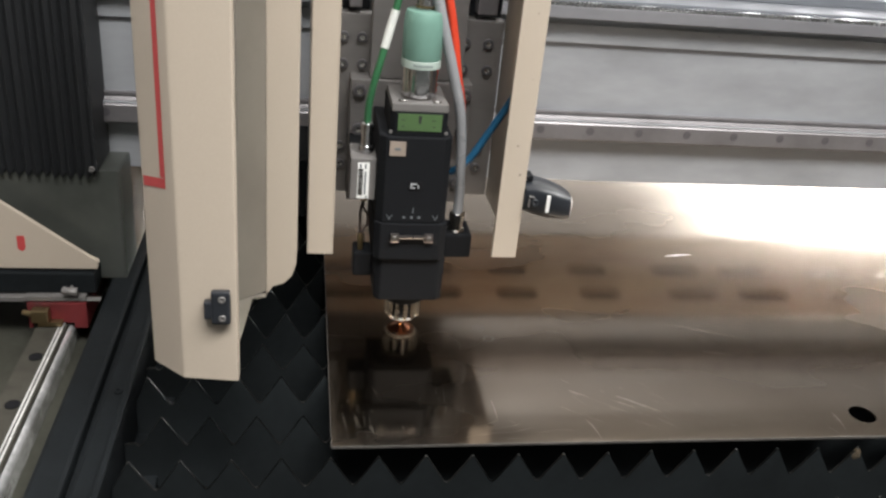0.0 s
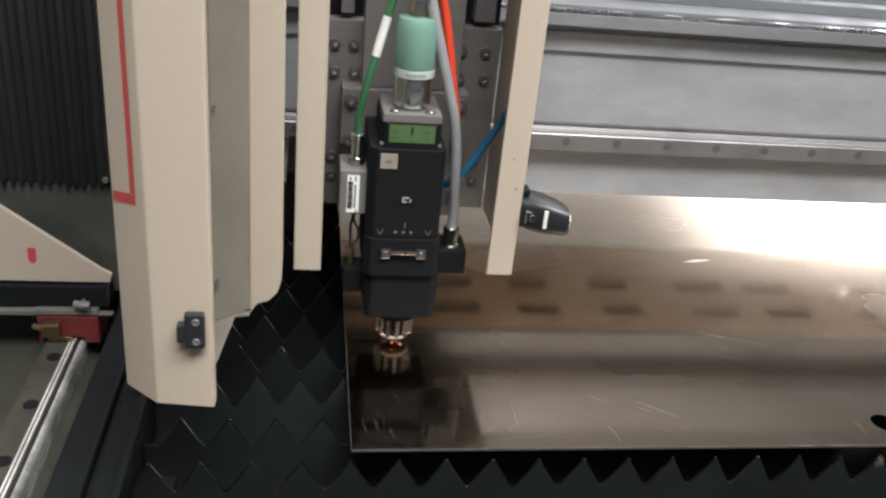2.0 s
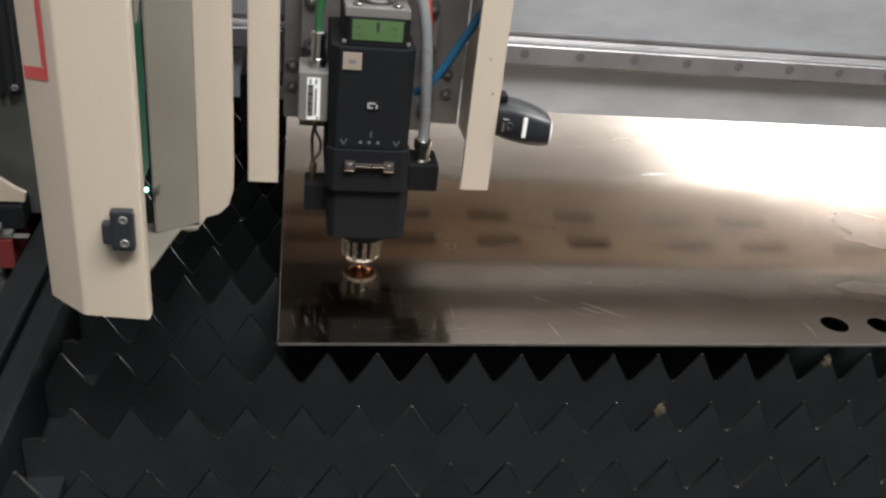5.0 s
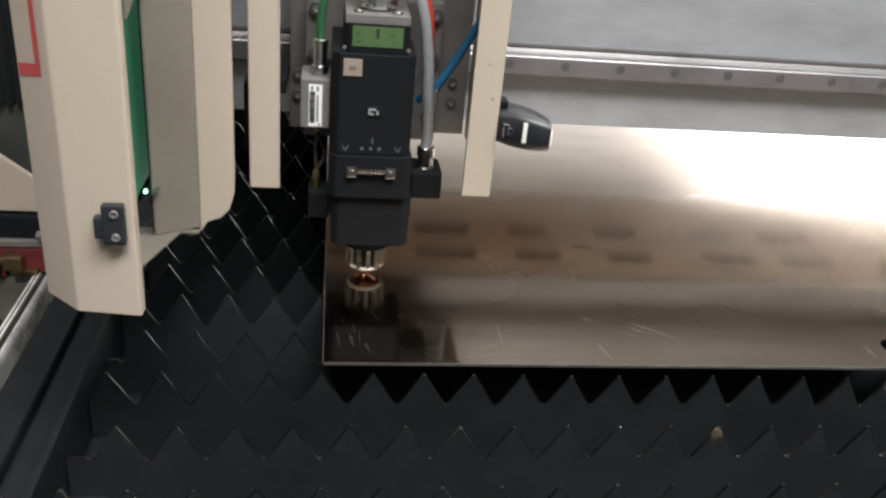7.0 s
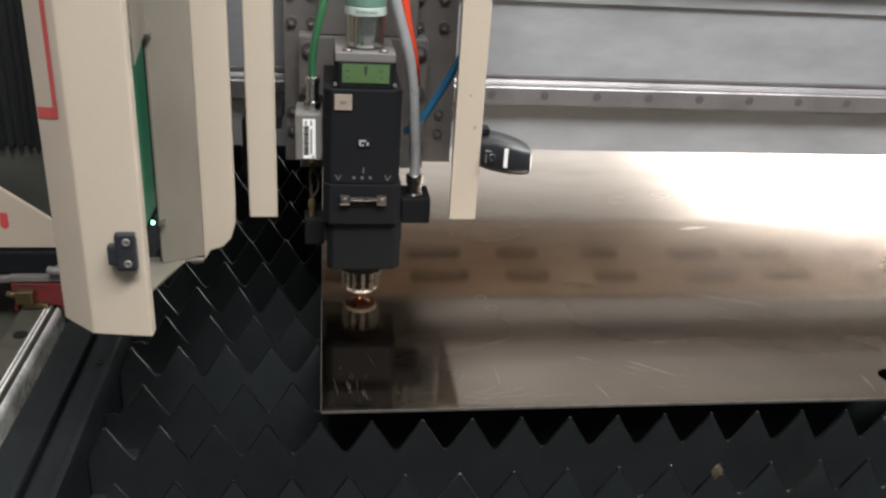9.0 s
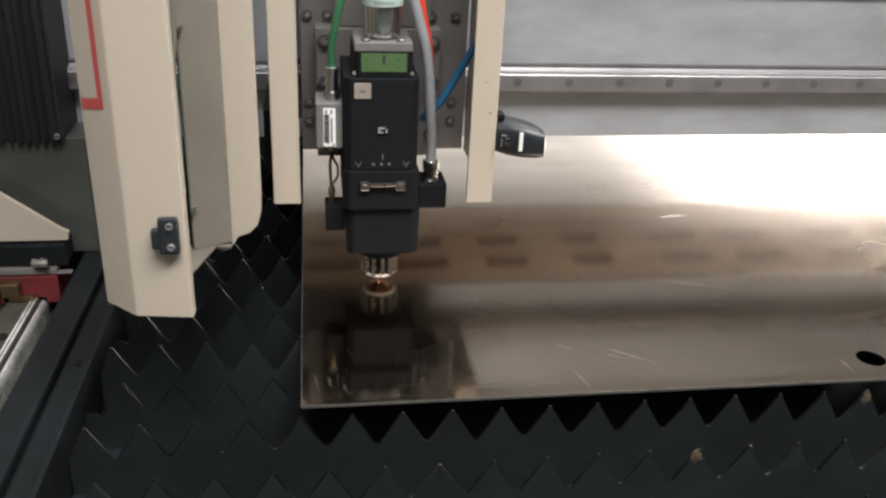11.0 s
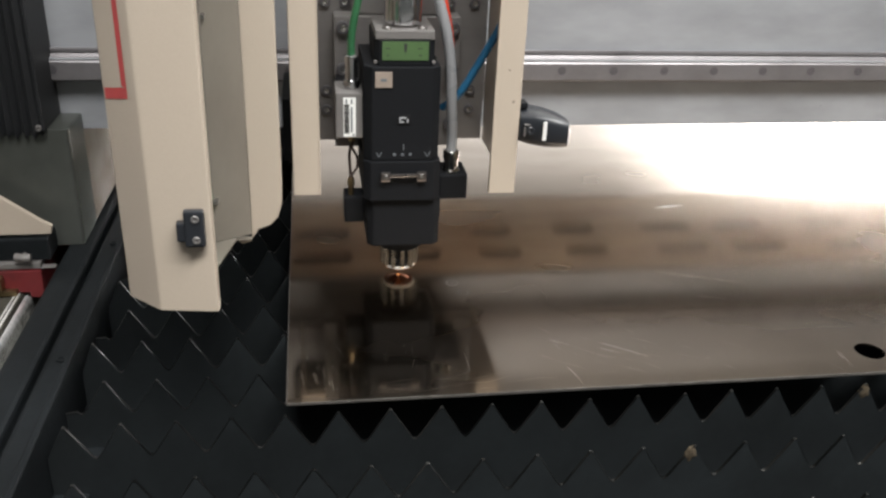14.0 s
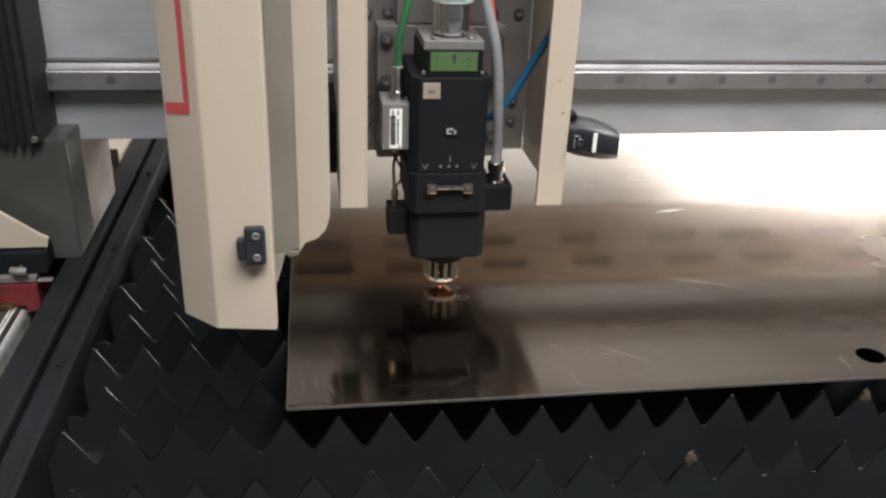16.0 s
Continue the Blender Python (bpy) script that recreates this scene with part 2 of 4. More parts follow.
def sheet_material():
    """Rolled steel sheet: dull mirror with fine lengthwise lines and smudges."""
    m = bpy.data.materials.new("rolled_sheet")
    m.use_nodes = True
    nt = m.node_tree
    n, l = nt.nodes, nt.links
    b = n["Principled BSDF"]
    b.inputs["Metallic"].default_value = 1.0
    co = n.new("ShaderNodeTexCoord")

    def noise_tex(scale, stretch, detail=5, rot=0.0):
        mp = n.new("ShaderNodeMapping")
        mp.inputs["Scale"].default_value = stretch
        mp.inputs["Rotation"].default_value = (0, 0, rot)
        l.new(co.outputs["Object"], mp.inputs["Vector"])
        t = n.new("ShaderNodeTexNoise")
        t.inputs["Scale"].default_value, t.inputs["Detail"].default_value = scale, detail
        l.new(mp.outputs[0], t.inputs["Vector"])
        return t.outputs["Fac"]

    def remap(v, a, c, d, e):
        r = n.new("ShaderNodeMapRange")
        r.interpolation_type = "SMOOTHSTEP"
        for k, val in zip(("From Min", "From Max", "To Min", "To Max"), (a, c, d, e)):
            r.inputs[k].default_value = val
        l.new(v, r.inputs["Value"])
        return r.outputs[0]

    def math_op(op, a, c):
        r = n.new("ShaderNodeMath")
        r.operation = op
        for k, v in enumerate((a, c)):
            if isinstance(v, float):
                r.inputs[k].default_value = v
            else:
                l.new(v, r.inputs[k])
        return r.outputs[0]

    smudge = noise_tex(5.0, (1, 2.2, 1), 3)
    patches = noise_tex(3.1, (1, 1.6, 1), 3)
    lines = noise_tex(60.0, (0.25, 6, 1), 3)
    fine = noise_tex(500.0, (1, 1, 1), 2)
    mix = n.new("ShaderNodeMix")
    mix.data_type = "RGBA"
    mix.inputs["A"].default_value, mix.inputs["B"].default_value = (0.325, 0.277, 0.227, 1), (0.235, 0.190, 0.148, 1)
    l.new(remap(smudge, 0.3, 0.7, 0.0, 1.0), mix.inputs["Factor"])
    l.new(mix.outputs["Result"], b.inputs["Base Color"])
    rough = math_op("ADD", remap(smudge, 0.15, 0.85, 0.075, 0.125), remap(lines, 0.3, 0.7, -0.02, 0.03))
    l.new(rough, b.inputs["Roughness"])
    bp = n.new("ShaderNodeBump")
    bp.inputs["Strength"].default_value, bp.inputs["Distance"].default_value = 0.05, 0.0002
    l.new(math_op("ADD", lines, math_op("MULTIPLY", fine, 0.4)), bp.inputs["Height"])
    l.new(bp.outputs[0], b.inputs["Normal"])
    dull = n.new("ShaderNodeBsdfAnisotropic")
    dull.distribution = "BECKMANN"
    dull.inputs["Color"].default_value = (0.36, 0.30, 0.245, 1)
    l.new(remap(smudge, 0.15, 0.85, 0.27, 0.34), dull.inputs["Roughness"])
    l.new(bp.outputs[0], dull.inputs["Normal"])
    both = n.new("ShaderNodeMixShader")
    l.new(remap(patches, 0.2, 0.8, 0.14, 0.30), both.inputs[0])
    l.new(b.outputs[0], both.inputs[1])
    l.new(dull.outputs[0], both.inputs[2])
    l.new(both.outputs[0], n["Material Output"].inputs["Surface"])
    return m


SHEET = sheet_material()


# ---- mesh helpers ----
def thing(name, label, category, group="", kind="", at=(0, 0, 0)):
    ob = new(name)
    ob.location = at
    return tagged(ob, label, category, group, kind)


def finish(bm, name, mats, smooth=False):
    bmesh.ops.recalc_face_normals(bm, faces=bm.faces)
    me = bpy.data.meshes.new(name)
    bm.to_mesh(me)
    bm.free()
    for m in mats if isinstance(mats, (list, tuple)) else [mats]:
        me.materials.append(m)
    if smooth:
        me.set_sharp_from_angle(angle=radians(35))
        for p in me.polygons:
            p.use_smooth = True
    return me


def part(name, bm, mat, parent, label="", smooth=False):
    ob = new(name, finish(bm, name, mat, smooth))
    ob.parent = parent
    if label:
        tagged(ob, label)
    return ob


def box(x0, x1, y0, y1, z0, z1, bevel=0.0, seg=2):
    bm = bmesh.new()
    bmesh.ops.create_cube(bm, size=1)
    for v in bm.verts:
        v.co = Vector((x0 + (v.co.x + .5) * (x1 - x0), y0 + (v.co.y + .5) * (y1 - y0), z0 + (v.co.z + .5) * (z1 - z0)))
    if bevel:
        bmesh.ops.bevel(bm, geom=bm.edges[:], offset=bevel, segments=seg, profile=0.6, affect="EDGES")
    return bm


def add(bm, other):
    """Joins the bmesh other into bm."""
    me = bpy.data.meshes.new("tmp")
    other.to_mesh(me)
    other.free()
    bm.from_mesh(me)
    bpy.data.meshes.remove(me)
    return bm


def lathe(profile, center=(0, 0), seg=32):
    """A solid turned round a vertical axis: profile of (radius, z)."""
    bm = bmesh.new()
    rings = []
    for r, z in profile:
        rings.append([bm.verts.new((center[0] + r * math.cos(2 * math.pi * k / seg), center[1] + r * math.sin(2 * math.pi * k / seg), z)) for k in range(seg)])
    for a, c in zip(rings, rings[1:]):
        for k in range(seg):
            bm.faces.new((a[k], a[(k + 1) % seg], c[(k + 1) % seg], c[k]))
    bm.faces.new(rings[0][::-1])
    bm.faces.new(rings[-1])
    return bm


def disc_bolt(place, axis, r=0.0045, h=0.004):
    """A socket screw: bevelled head with a hexagonal recess. axis: '-y' or 'z'."""
    bm = lathe([(r, 0), (r, h * 0.75), (r * 0.88, h), (r * 0.5, h), (r * 0.45, h * 0.35)], seg=18)
    bm.faces.ensure_lookup_table()
    for f in [*bm.faces[18 * 3:18 * 4], bm.faces[len(bm.faces) - 1]]:
        f.material_index = 1
    turn = Matrix.Rotation(radians(90), 4, "X") if axis == "-y" else Matrix.Identity(4)
    bm.transform(Matrix.Translation(place) @ turn)
    return bm


def extrude_poly(points, axis, a, b, bevel=0.0):
    """A prism: polygon points in the plane across the axis ('x': (y, z), 'y': (x, z), 'z': (x, y)), from a to b."""
    bm = bmesh.new()

    def co(p, d):
        return {"x": (d, p[0], p[1]), "y": (p[0], d, p[1]), "z": (p[0], p[1], d)}[axis]

    lo, hi = [bm.verts.new(co(p, a)) for p in points], [bm.verts.new(co(p, b)) for p in points]
    n = len(points)
    for k in range(n):
        bm.faces.new((lo[k], lo[(k + 1) % n], hi[(k + 1) % n], hi[k]))
    bm.faces.new(lo[::-1])
    bm.faces.new(hi)
    if bevel:
        bmesh.ops.recalc_face_normals(bm, faces=bm.faces)
        bmesh.ops.bevel(bm, geom=bm.edges[:], offset=bevel, segments=2, profile=0.6, affect="EDGES")
    return bm


def plate_with_holes(outer, holes, to3, thick):
    """A flat plate with openings: 2D loops, to3 turns (u, v, depth) into a place."""
    bm = bmesh.new()
    edges = []
    for loop in [outer, *holes]:
        vs = [bm.verts.new((u, v, 0)) for u, v in loop]
        edges += [bm.edges.new((vs[k], vs[(k + 1) % len(vs)])) for k in range(len(vs))]
    bmesh.ops.triangle_fill(bm, use_beauty=True, use_dissolve=False, edges=edges, normal=(0, 0, 1))
    out = bmesh.ops.extrude_face_region(bm, geom=bm.faces[:])
    for v in out["geom"]:
        if isinstance(v, bmesh.types.BMVert):
            v.co.z = thick
    for v in bm.verts:
        v.co = to3(*v.co)
    return bm


def ellipse(cx, cy, rx, ry, n=28):
    return [(cx + rx * math.cos(2 * math.pi * k / n), cy + ry * math.sin(2 * math.pi * k / n)) for k in range(n)]


def tube(points, r, seg=12, sub=6):
    """A round hose along a smooth line through the points."""
    P = [Vector(p) for p in points]
    Q = [P[0] * 2 - P[1]] + P + [P[-1] * 2 - P[-2]]
    line = []
    for i in range(1, len(Q) - 2):
        for k in range(sub):
            t = k / sub
            a, b, c, d = Q[i - 1:i + 3]
            line.append(0.5 * (2 * b + (c - a) * t + (2 * a - 5 * b + 4 * c - d) * t * t + (3 * b - a - 3 * c + d) * t ** 3))
    line.append(P[-1])
    bm = bmesh.new()
    rings = []
    for i, p in enumerate(line):
        d = (line[min(i + 1, len(line) - 1)] - line[max(i - 1, 0)]).normalized()
        u = d.cross(Vector((0, 1, 0.13))).normalized()
        w = d.cross(u)
        rings.append([bm.verts.new(p + r * (math.cos(2 * math.pi * k / seg) * u + math.sin(2 * math.pi * k / seg) * w)) for k in range(seg)])
    for a, c in zip(rings, rings[1:]):
        for k in range(seg):
            bm.faces.new((a[k], a[(k + 1) % seg], c[(k + 1) % seg], c[k]))
    bm.faces.new(rings[0][::-1])
    bm.faces.new(rings[-1])
    return bm


def folded(points, thick, z0, z1):
    """A folded sheet cover: an open line of (x, y) with a thickness, from z0 to z1 (z0 may be one height a point)."""
    n = len(points)
    zs = z0 if isinstance(z0, (list, tuple)) else [z0] * n
    P = [Vector((x, y)) for x, y in points]
    inner = []
    for i, p in enumerate(P):
        d1 = (P[i] - P[i - 1]).normalized() if i else (P[1] - P[0]).normalized()
        d2 = (P[i + 1] - P[i]).normalized() if i < n - 1 else d1
        n1, n2 = Vector((-d1.y, d1.x)), Vector((-d2.y, d2.x))
        m = (n1 + n2).normalized()
        inner.append(p + m * thick / max(m.dot(n1), 0.4))
    bm = bmesh.new()
    rows = [[bm.verts.new((q.x, q.y, z)) for q, z in zip(L, zz)] for L, zz in ((P, zs), (inner, zs), (inner, [z1] * n), (P, [z1] * n))]
    for a, c in zip(rows, rows[1:] + rows[:1]):
        for k in range(n - 1):
            bm.faces.new((a[k], a[k + 1], c[k + 1], c[k]))
    for k in (0, n - 1):
        bm.faces.new([r[k] for r in rows])
    return bm


def round_line(points, r, seg=4):
    """Rounds the inner corners of an open line."""
    out = [points[0]]
    for a, b, c in zip(points, points[1:], points[2:]):
        A, B, C = Vector(a), Vector(b), Vector(c)
        p, q = B + (A - B).normalized() * r, B + (C - B).normalized() * r
        for k in range(seg + 1):
            t = k / seg
            out.append(tuple(p * (1 - t) ** 2 + B * 2 * t * (1 - t) + q * t * t))
    return out + [points[-1]]


HEAD_THINGS, GANTRY_THINGS = [], []


def on_head(ob):
    HEAD_THINGS.append(ob)
    return ob


def on_gantry(ob):
    GANTRY_THINGS.append(ob)
    return ob


# ---- hall ----
def structure(name, bm, mat, label=""):
    ob = new(name, finish(bm, name, mat))
    return tagged(ob, label, kind="structure")


# unseen plain hall, added round the machine to bounce and reflect light
structure("floor", box(-6, 8, -6, 3.2, -0.1, 0), CONCRETE, "grey concrete workshop floor")
structure("wall_south", box(-6, 8, -6.2, -6, 0, 5), DARKWALL, "unseen added wall, dark grey to dim reflections")
structure("wall_west", box(-6.2, -6, -6, 3.2, 0, 5), HALLWALL, "plain grey workshop wall")
structure("wall_east", box(8, 8.2, -6, 3.2, 0, 5), HALLWALL, "plain grey workshop wall")
north = plate_with_holes([(-6, 0), (8, 0), (8, 5), (-6, 5)], [[(-0.60, 1.10), (4.34, 1.10), (4.34, 2.60), (-0.60, 2.60)]], lambda u, v, d: (u, 3.0 + d, v), 0.2)
structure("wall_north", north, HALLWALL, "plain grey workshop wall with a bright window")
structure("ceiling", box(-6, 8, -6, 3.2, 5, 5.1), HALLWALL, "plain grey workshop ceiling")
window = tagged(new("window_1"), "long bright workshop window", kind="structure")
# pane runs on leftwards, added glow for the pale band on the sheet
part("pane", box(-0.62, 4.36, 3.10, 3.11, 1.08, 2.62), GATE, window, "bright pane, its glow painted weaker to one side and above")
for x0, x1, z0, z1 in ((-0.60, -0.56, 1.14, 2.56), (4.30, 4.34, 1.14, 2.56), (-0.60, 4.34, 1.10, 1.14), (-0.60, 4.34, 2.56, 2.60)):
    part("window_frame", box(x0, x1, 3.03, 3.09, z0, z1, 0.004), CREAM, window)


# ---- machine bed ----
def machine_bed():
    bed = thing("machine_bed", "black painted steel bed of the cutting machine", "machine bed")
    part("side_beam", box(-0.236, -0.2080, -0.6, 2.2, 0.0, 0.786, 0.004), FRAME, bed)
    part("side_channel", box(-0.2079, -0.2021, -0.6, 2.2, 0.0, 0.774), FRAME, bed)
    part("inner_beam", box(-0.2020, -0.1780, -0.6, 2.2, 0.0, 0.785, 0.003), FRAME, bed)
    part("white_strip", box(-0.2640, -0.2390, 0.62, 2.2, 0.7225, 0.800, 0.002), CREAM, bed, "white painted strip along the far bed")
    for y in (0.10, 0.33, 0.56, 0.80):
        part("bed_screw", disc_bolt((-0.190, y, 0.785), "z", 0.0040, 0.002), FRAME, bed)
    part("slat_ledge", box(-0.178, -0.150, -0.6, 2.2, 0.66, 0.735, 0.003), FRAME, bed)
    part("side_lip", box(-0.1835, -0.1775, -0.6, 2.2, 0.735, 0.794, 0.0015), FRAME, bed)
    part("rail_base", box(-0.42, -0.2385, -0.6, 2.2, 0.0, 0.722, 0.003), DUST, bed, "dusty grey steel rail base")
    part("lower_panel", box(-0.15, 1.9, -0.6, 2.2, 0.0, 0.42), FRAME, bed)
    part("outer_panel", box(-0.60, -0.4205, -0.6, 2.2, 0.0, 0.69, 0.004), FRAME, bed)
    part("far_beam", box(1.56, 1.64, -0.6, 2.2, 0.0, 0.79, 0.004), FRAME, bed)
    part("post", box(-0.232, -0.182, 0.95, 0.99, 0.786, 1.02, 0.002), CREAM, bed)
    prof = [(-0.3095, 0.722), (-0.3095, 0.732), (-0.3055, 0.736), (-0.3055, 0.743), (-0.3085, 0.7465), (-0.3075, 0.750),
            (-0.2775, 0.750), (-0.2765, 0.7465), (-0.2795, 0.743), (-0.2795, 0.736), (-0.2755, 0.732), (-0.2755, 0.722)]
    part("linear_rail", extrude_poly([(x, z) for x, z in prof], "y", -0.6, 2.2), RAILDUST, bed, "dusty steel linear guide rail")
    for x0, x1, z0, z1 in ((-0.2846, -0.2829, 0.7503, 0.7511), (-0.2814, -0.2794, 0.7500, 0.7507)):
        part("rail_line", box(x0, x1, -0.6, 2.2, z0, z1, 0.0003), GLINTTRACK, bed, "rail track with its bright reflection painted on")
    arc = [radians(9 * k) for k in range(11)]
    flank = [(-0.2757, 0.722)] + [(-0.2758 + 0.0048 * math.sin(a), 0.7390 + 0.0076 * math.cos(a)) for a in arc] + [(-0.2710, 0.722)]
    part("rail_flank", extrude_poly(flank, "y", -0.6, 2.2), GLINTSTEEL, bed, "steel rail flank, its broken highlight painted on", smooth=True)
    bolt = None
    for k in range(-8, 26):
        y = 0.1288 + 0.08 * k
        if bolt is None:
            # flat near-black disc puts the recess shade into the colour
            bm = lathe([(0.0070, 0.7506), (0.0070, 0.7512), (0.0055, 0.7512), (0.0052, 0.7508)], (0, 0), 18)
            bolt = part("rail_bolt", bm, HOLE, bed)
        else:
            o = new("rail_bolt", bolt.data)
            o.parent = bed
            bolt_k = o
        (bolt if k == -8 else bolt_k).location = (-0.2925, y, 0)


machine_bed()


# teeth that carry slag: row and place along it
SPATTER = [(-0.0755, 0.2975), (-0.011, 0.4788)]


def slats():
    rows = [-0.265, -0.200, -0.138, -0.0755, -0.011, 0.0455, 0.105, 0.160, 0.218] + [0.276 + 0.0575 * k for k in range(18)]
    rng = random.Random(4)
    for n, y in enumerate(rows):
        phase = {3: -0.1405, 4: -0.1612, 5: -0.1437, 6: -0.1642, 7: -0.1440, 8: -0.1628}.get(n, -0.1605 if n % 2 == 0 else -0.1425)
        x0, x1 = -0.176, 1.54
        pts = []
        k = -1
        while True:
            c = phase + 0.04 * k
            j = rng.uniform(-0.0012, 0.0)
            for dx, z in ((-0.0026, 0.7940), (-0.0012, 0.7969), (0.0, 0.7974), (0.0012, 0.7969), (0.0026, 0.7940), (0.0168, 0.7705), (0.0185, 0.7685), (0.02, 0.7679), (0.0215, 0.7685), (0.0232, 0.7705)):
                pts.append((c + dx, z + (j if dx < 0.01 else 0.5 * j)))
            k += 1
            if c > x1:
                break
        pts = [p for p in pts if x0 + 0.0008 < p[0] < x1 - 0.0008]
        pts = [(x0, 0.769)] + pts + [(x1, 0.769)]
        bm = bmesh.new()
        h = 0.0011
        lo_f, hi_f, lo_b, hi_b = [], [], [], []
        for x, z in pts:
            lo_f.append(bm.verts.new((x, -h, -0.09)))
            hi_f.append(bm.verts.new((x, -h, z - 0.78)))
            lo_b.append(bm.verts.new((x, h, -0.09)))
            hi_b.append(bm.verts.new((x, h, z - 0.78)))
        for i in range(len(pts) - 1):
            bm.faces.new((lo_f[i], lo_f[i + 1], hi_f[i + 1], hi_f[i]))
            bm.faces.new((lo_b[i + 1], lo_b[i], hi_b[i], hi_b[i + 1]))
            bm.faces.new((lo_f[i], lo_b[i], lo_b[i + 1], lo_f[i + 1]))
        ob = new("support_slat", finish(bm, "support_slat", SLAT))
        eb = bmesh.new()
        top_f = [eb.verts.new((x, -h - 0.0001, z + 0.0001 - 0.78)) for x, z in pts]
        top_b = [eb.verts.new((x, h + 0.0001, z + 0.0001 - 0.78)) for x, z in pts]
        low_f = [eb.verts.new((x, -h - 0.0001, z - 0.0004 - 0.78)) for x, z in pts]
        low_b = [eb.verts.new((x, h + 0.0001, z - 0.0004 - 0.78)) for x, z in pts]
        for i in range(len(pts) - 1):
            eb.faces.new((top_f[i], top_f[i + 1], top_b[i + 1], top_b[i]))
            eb.faces.new((low_f[i], low_f[i + 1], top_f[i + 1], top_f[i]))
            eb.faces.new((top_b[i], top_b[i + 1], low_b[i + 1], low_b[i]))
        part("cut_edge", eb, SLATEDGE, ob, "bare cut steel edge")
        for sy, sx in SPATTER:
            if abs(sy - y) < 0.001:
                sb = bmesh.new()
                bmesh.ops.create_icosphere(sb, subdivisions=3, radius=1.0)
                for v in sb.verts:
                    d = v.co.copy()
                    r = 1 + 0.35 * noise.noise(d * 2.3 + Vector((sx * 50, 0, 0)))
                    zz = d.z * r
                    v.co = Vector((sx + d.x * r * 0.0046 * (1 - 0.45 * zz), d.y * r * 0.0022, 0.0095 + zz * 0.0070))
                part("spatter", sb, SLAG, ob, "brown crust of cutting slag", smooth=True)
        ob.location = (0, y, 0.78)
        ob.rotation_euler = (rng.uniform(-0.02, 0.02), 0, 0)
        tagged(ob, "dark oily steel support slat with sawtooth upper edge", "support slat", "slats of the cutting bed")


slats()


# ends and width of the plainest scratches
SCRATCHES = [(0.226, 0.0755, 0.243, 0.062, 0.0007), (0.269, 0.066, 0.307, 0.038, 0.0009), (0.370, 0.197, 0.456, 0.162, 0.0008), (0.231, 0.0316, 0.2364, 0.0036, 0.0006),
             (0.390, 0.1425, 0.420, 0.133, 0.0008), (0.432, 0.361, 0.474, 0.367, 0.0060), (0.268, 0.0553, 0.284, 0.0455, 0.0006), (0.4794, 0.0345, 0.4762, 0.0092, 0.0005),
             (0.148, 0.060, 0.147, 0.030, 0.0005), (0.010, 0.045, 0.012, 0.020, 0.0005), (0.020, 0.040, 0.0215, 0.024, 0.0005), (0.034, 0.030, 0.0352, 0.012, 0.0005)]


def workpiece():
    outer = [(0, 0), (1.45, 0), (1.45, 1.35), (0, 1.35)]
    holes = [ellipse(0.508 + 0.0478 * k, 0.0320 - 0.0015 * k, 0.0128, 0.0128, 32) for k in range(6)]
    bm = plate_with_holes(outer, holes, lambda u, v, d: (u, v, 0.7975 + d), 0.0025)
    ob = new("steel_sheet", finish(bm, "steel_sheet", SHEET))
    tagged(ob, "scratched brownish grey steel sheet lying on the slats", "metal sheet")
    part("front_edge", box(0.0, 1.45, -0.0006, -0.0001, 0.7976, 0.8001, 0.0002), CUTEDGE, ob, "grey cut edge of the sheet")
    part("side_edge", box(-0.0006, -0.0001, 0.0, 1.35, 0.7976, 0.8001, 0.0002), CUTEDGE, ob)
    for cx, cy, r0, r1 in ((0.1575, 0.1865, 0.0052, 0.0062), (0.1650, 0.1660, 0.0046, 0.0055), (0.1575, 0.1865, 0.0, 0.0012)):
        bm = bmesh.new()
        for k in range(28):
            a, b = 2 * math.pi * k / 28, 2 * math.pi * (k + 1) / 28
            q = [(r0, a), (r1, a), (r1, b)] + ([(r0, b)] if r0 else [])
            bm.faces.new([bm.verts.new((cx + r * math.cos(t), cy + r * math.sin(t), 0.80010)) for r, t in q])
        part("ring_mark", bm, ETCH, ob, "dark etched ring")
    rng = random.Random(11)
    for x0, y0, x1, y1, w in SCRATCHES:
        n = 2 if w < 0.002 else 1
        for k in range(n):
            a = Vector((x0, y0)) + Vector((rng.uniform(-0.002, 0.002), rng.uniform(-0.002, 0.002))) * k
            b = a + Vector((x1 - x0, y1 - y0)) * (1 - 0.4 * k)
            d = (b - a)
            m = Vector((-d.y, d.x)).normalized()
            bm = bmesh.new()
            left, right = [], []
            for i in range(9):
                t = i / 8
                p = a + d * t + m * 0.0012 * math.sin(2.2 * t)
                h = m * w * 0.5 * math.sin(math.pi * (0.05 + 0.9 * t)) * rng.uniform(0.6, 1.1)
                left.append(bm.verts.new((*(p + h), 0.80012)))
                right.append(bm.verts.new((*(p - h), 0.80012)))
            for i in range(8):
                bm.faces.new((right[i], right[i + 1], left[i + 1], left[i]))
            part("scratch", bm, SCRATCH, ob, "fine pale scratch")


workpiece()


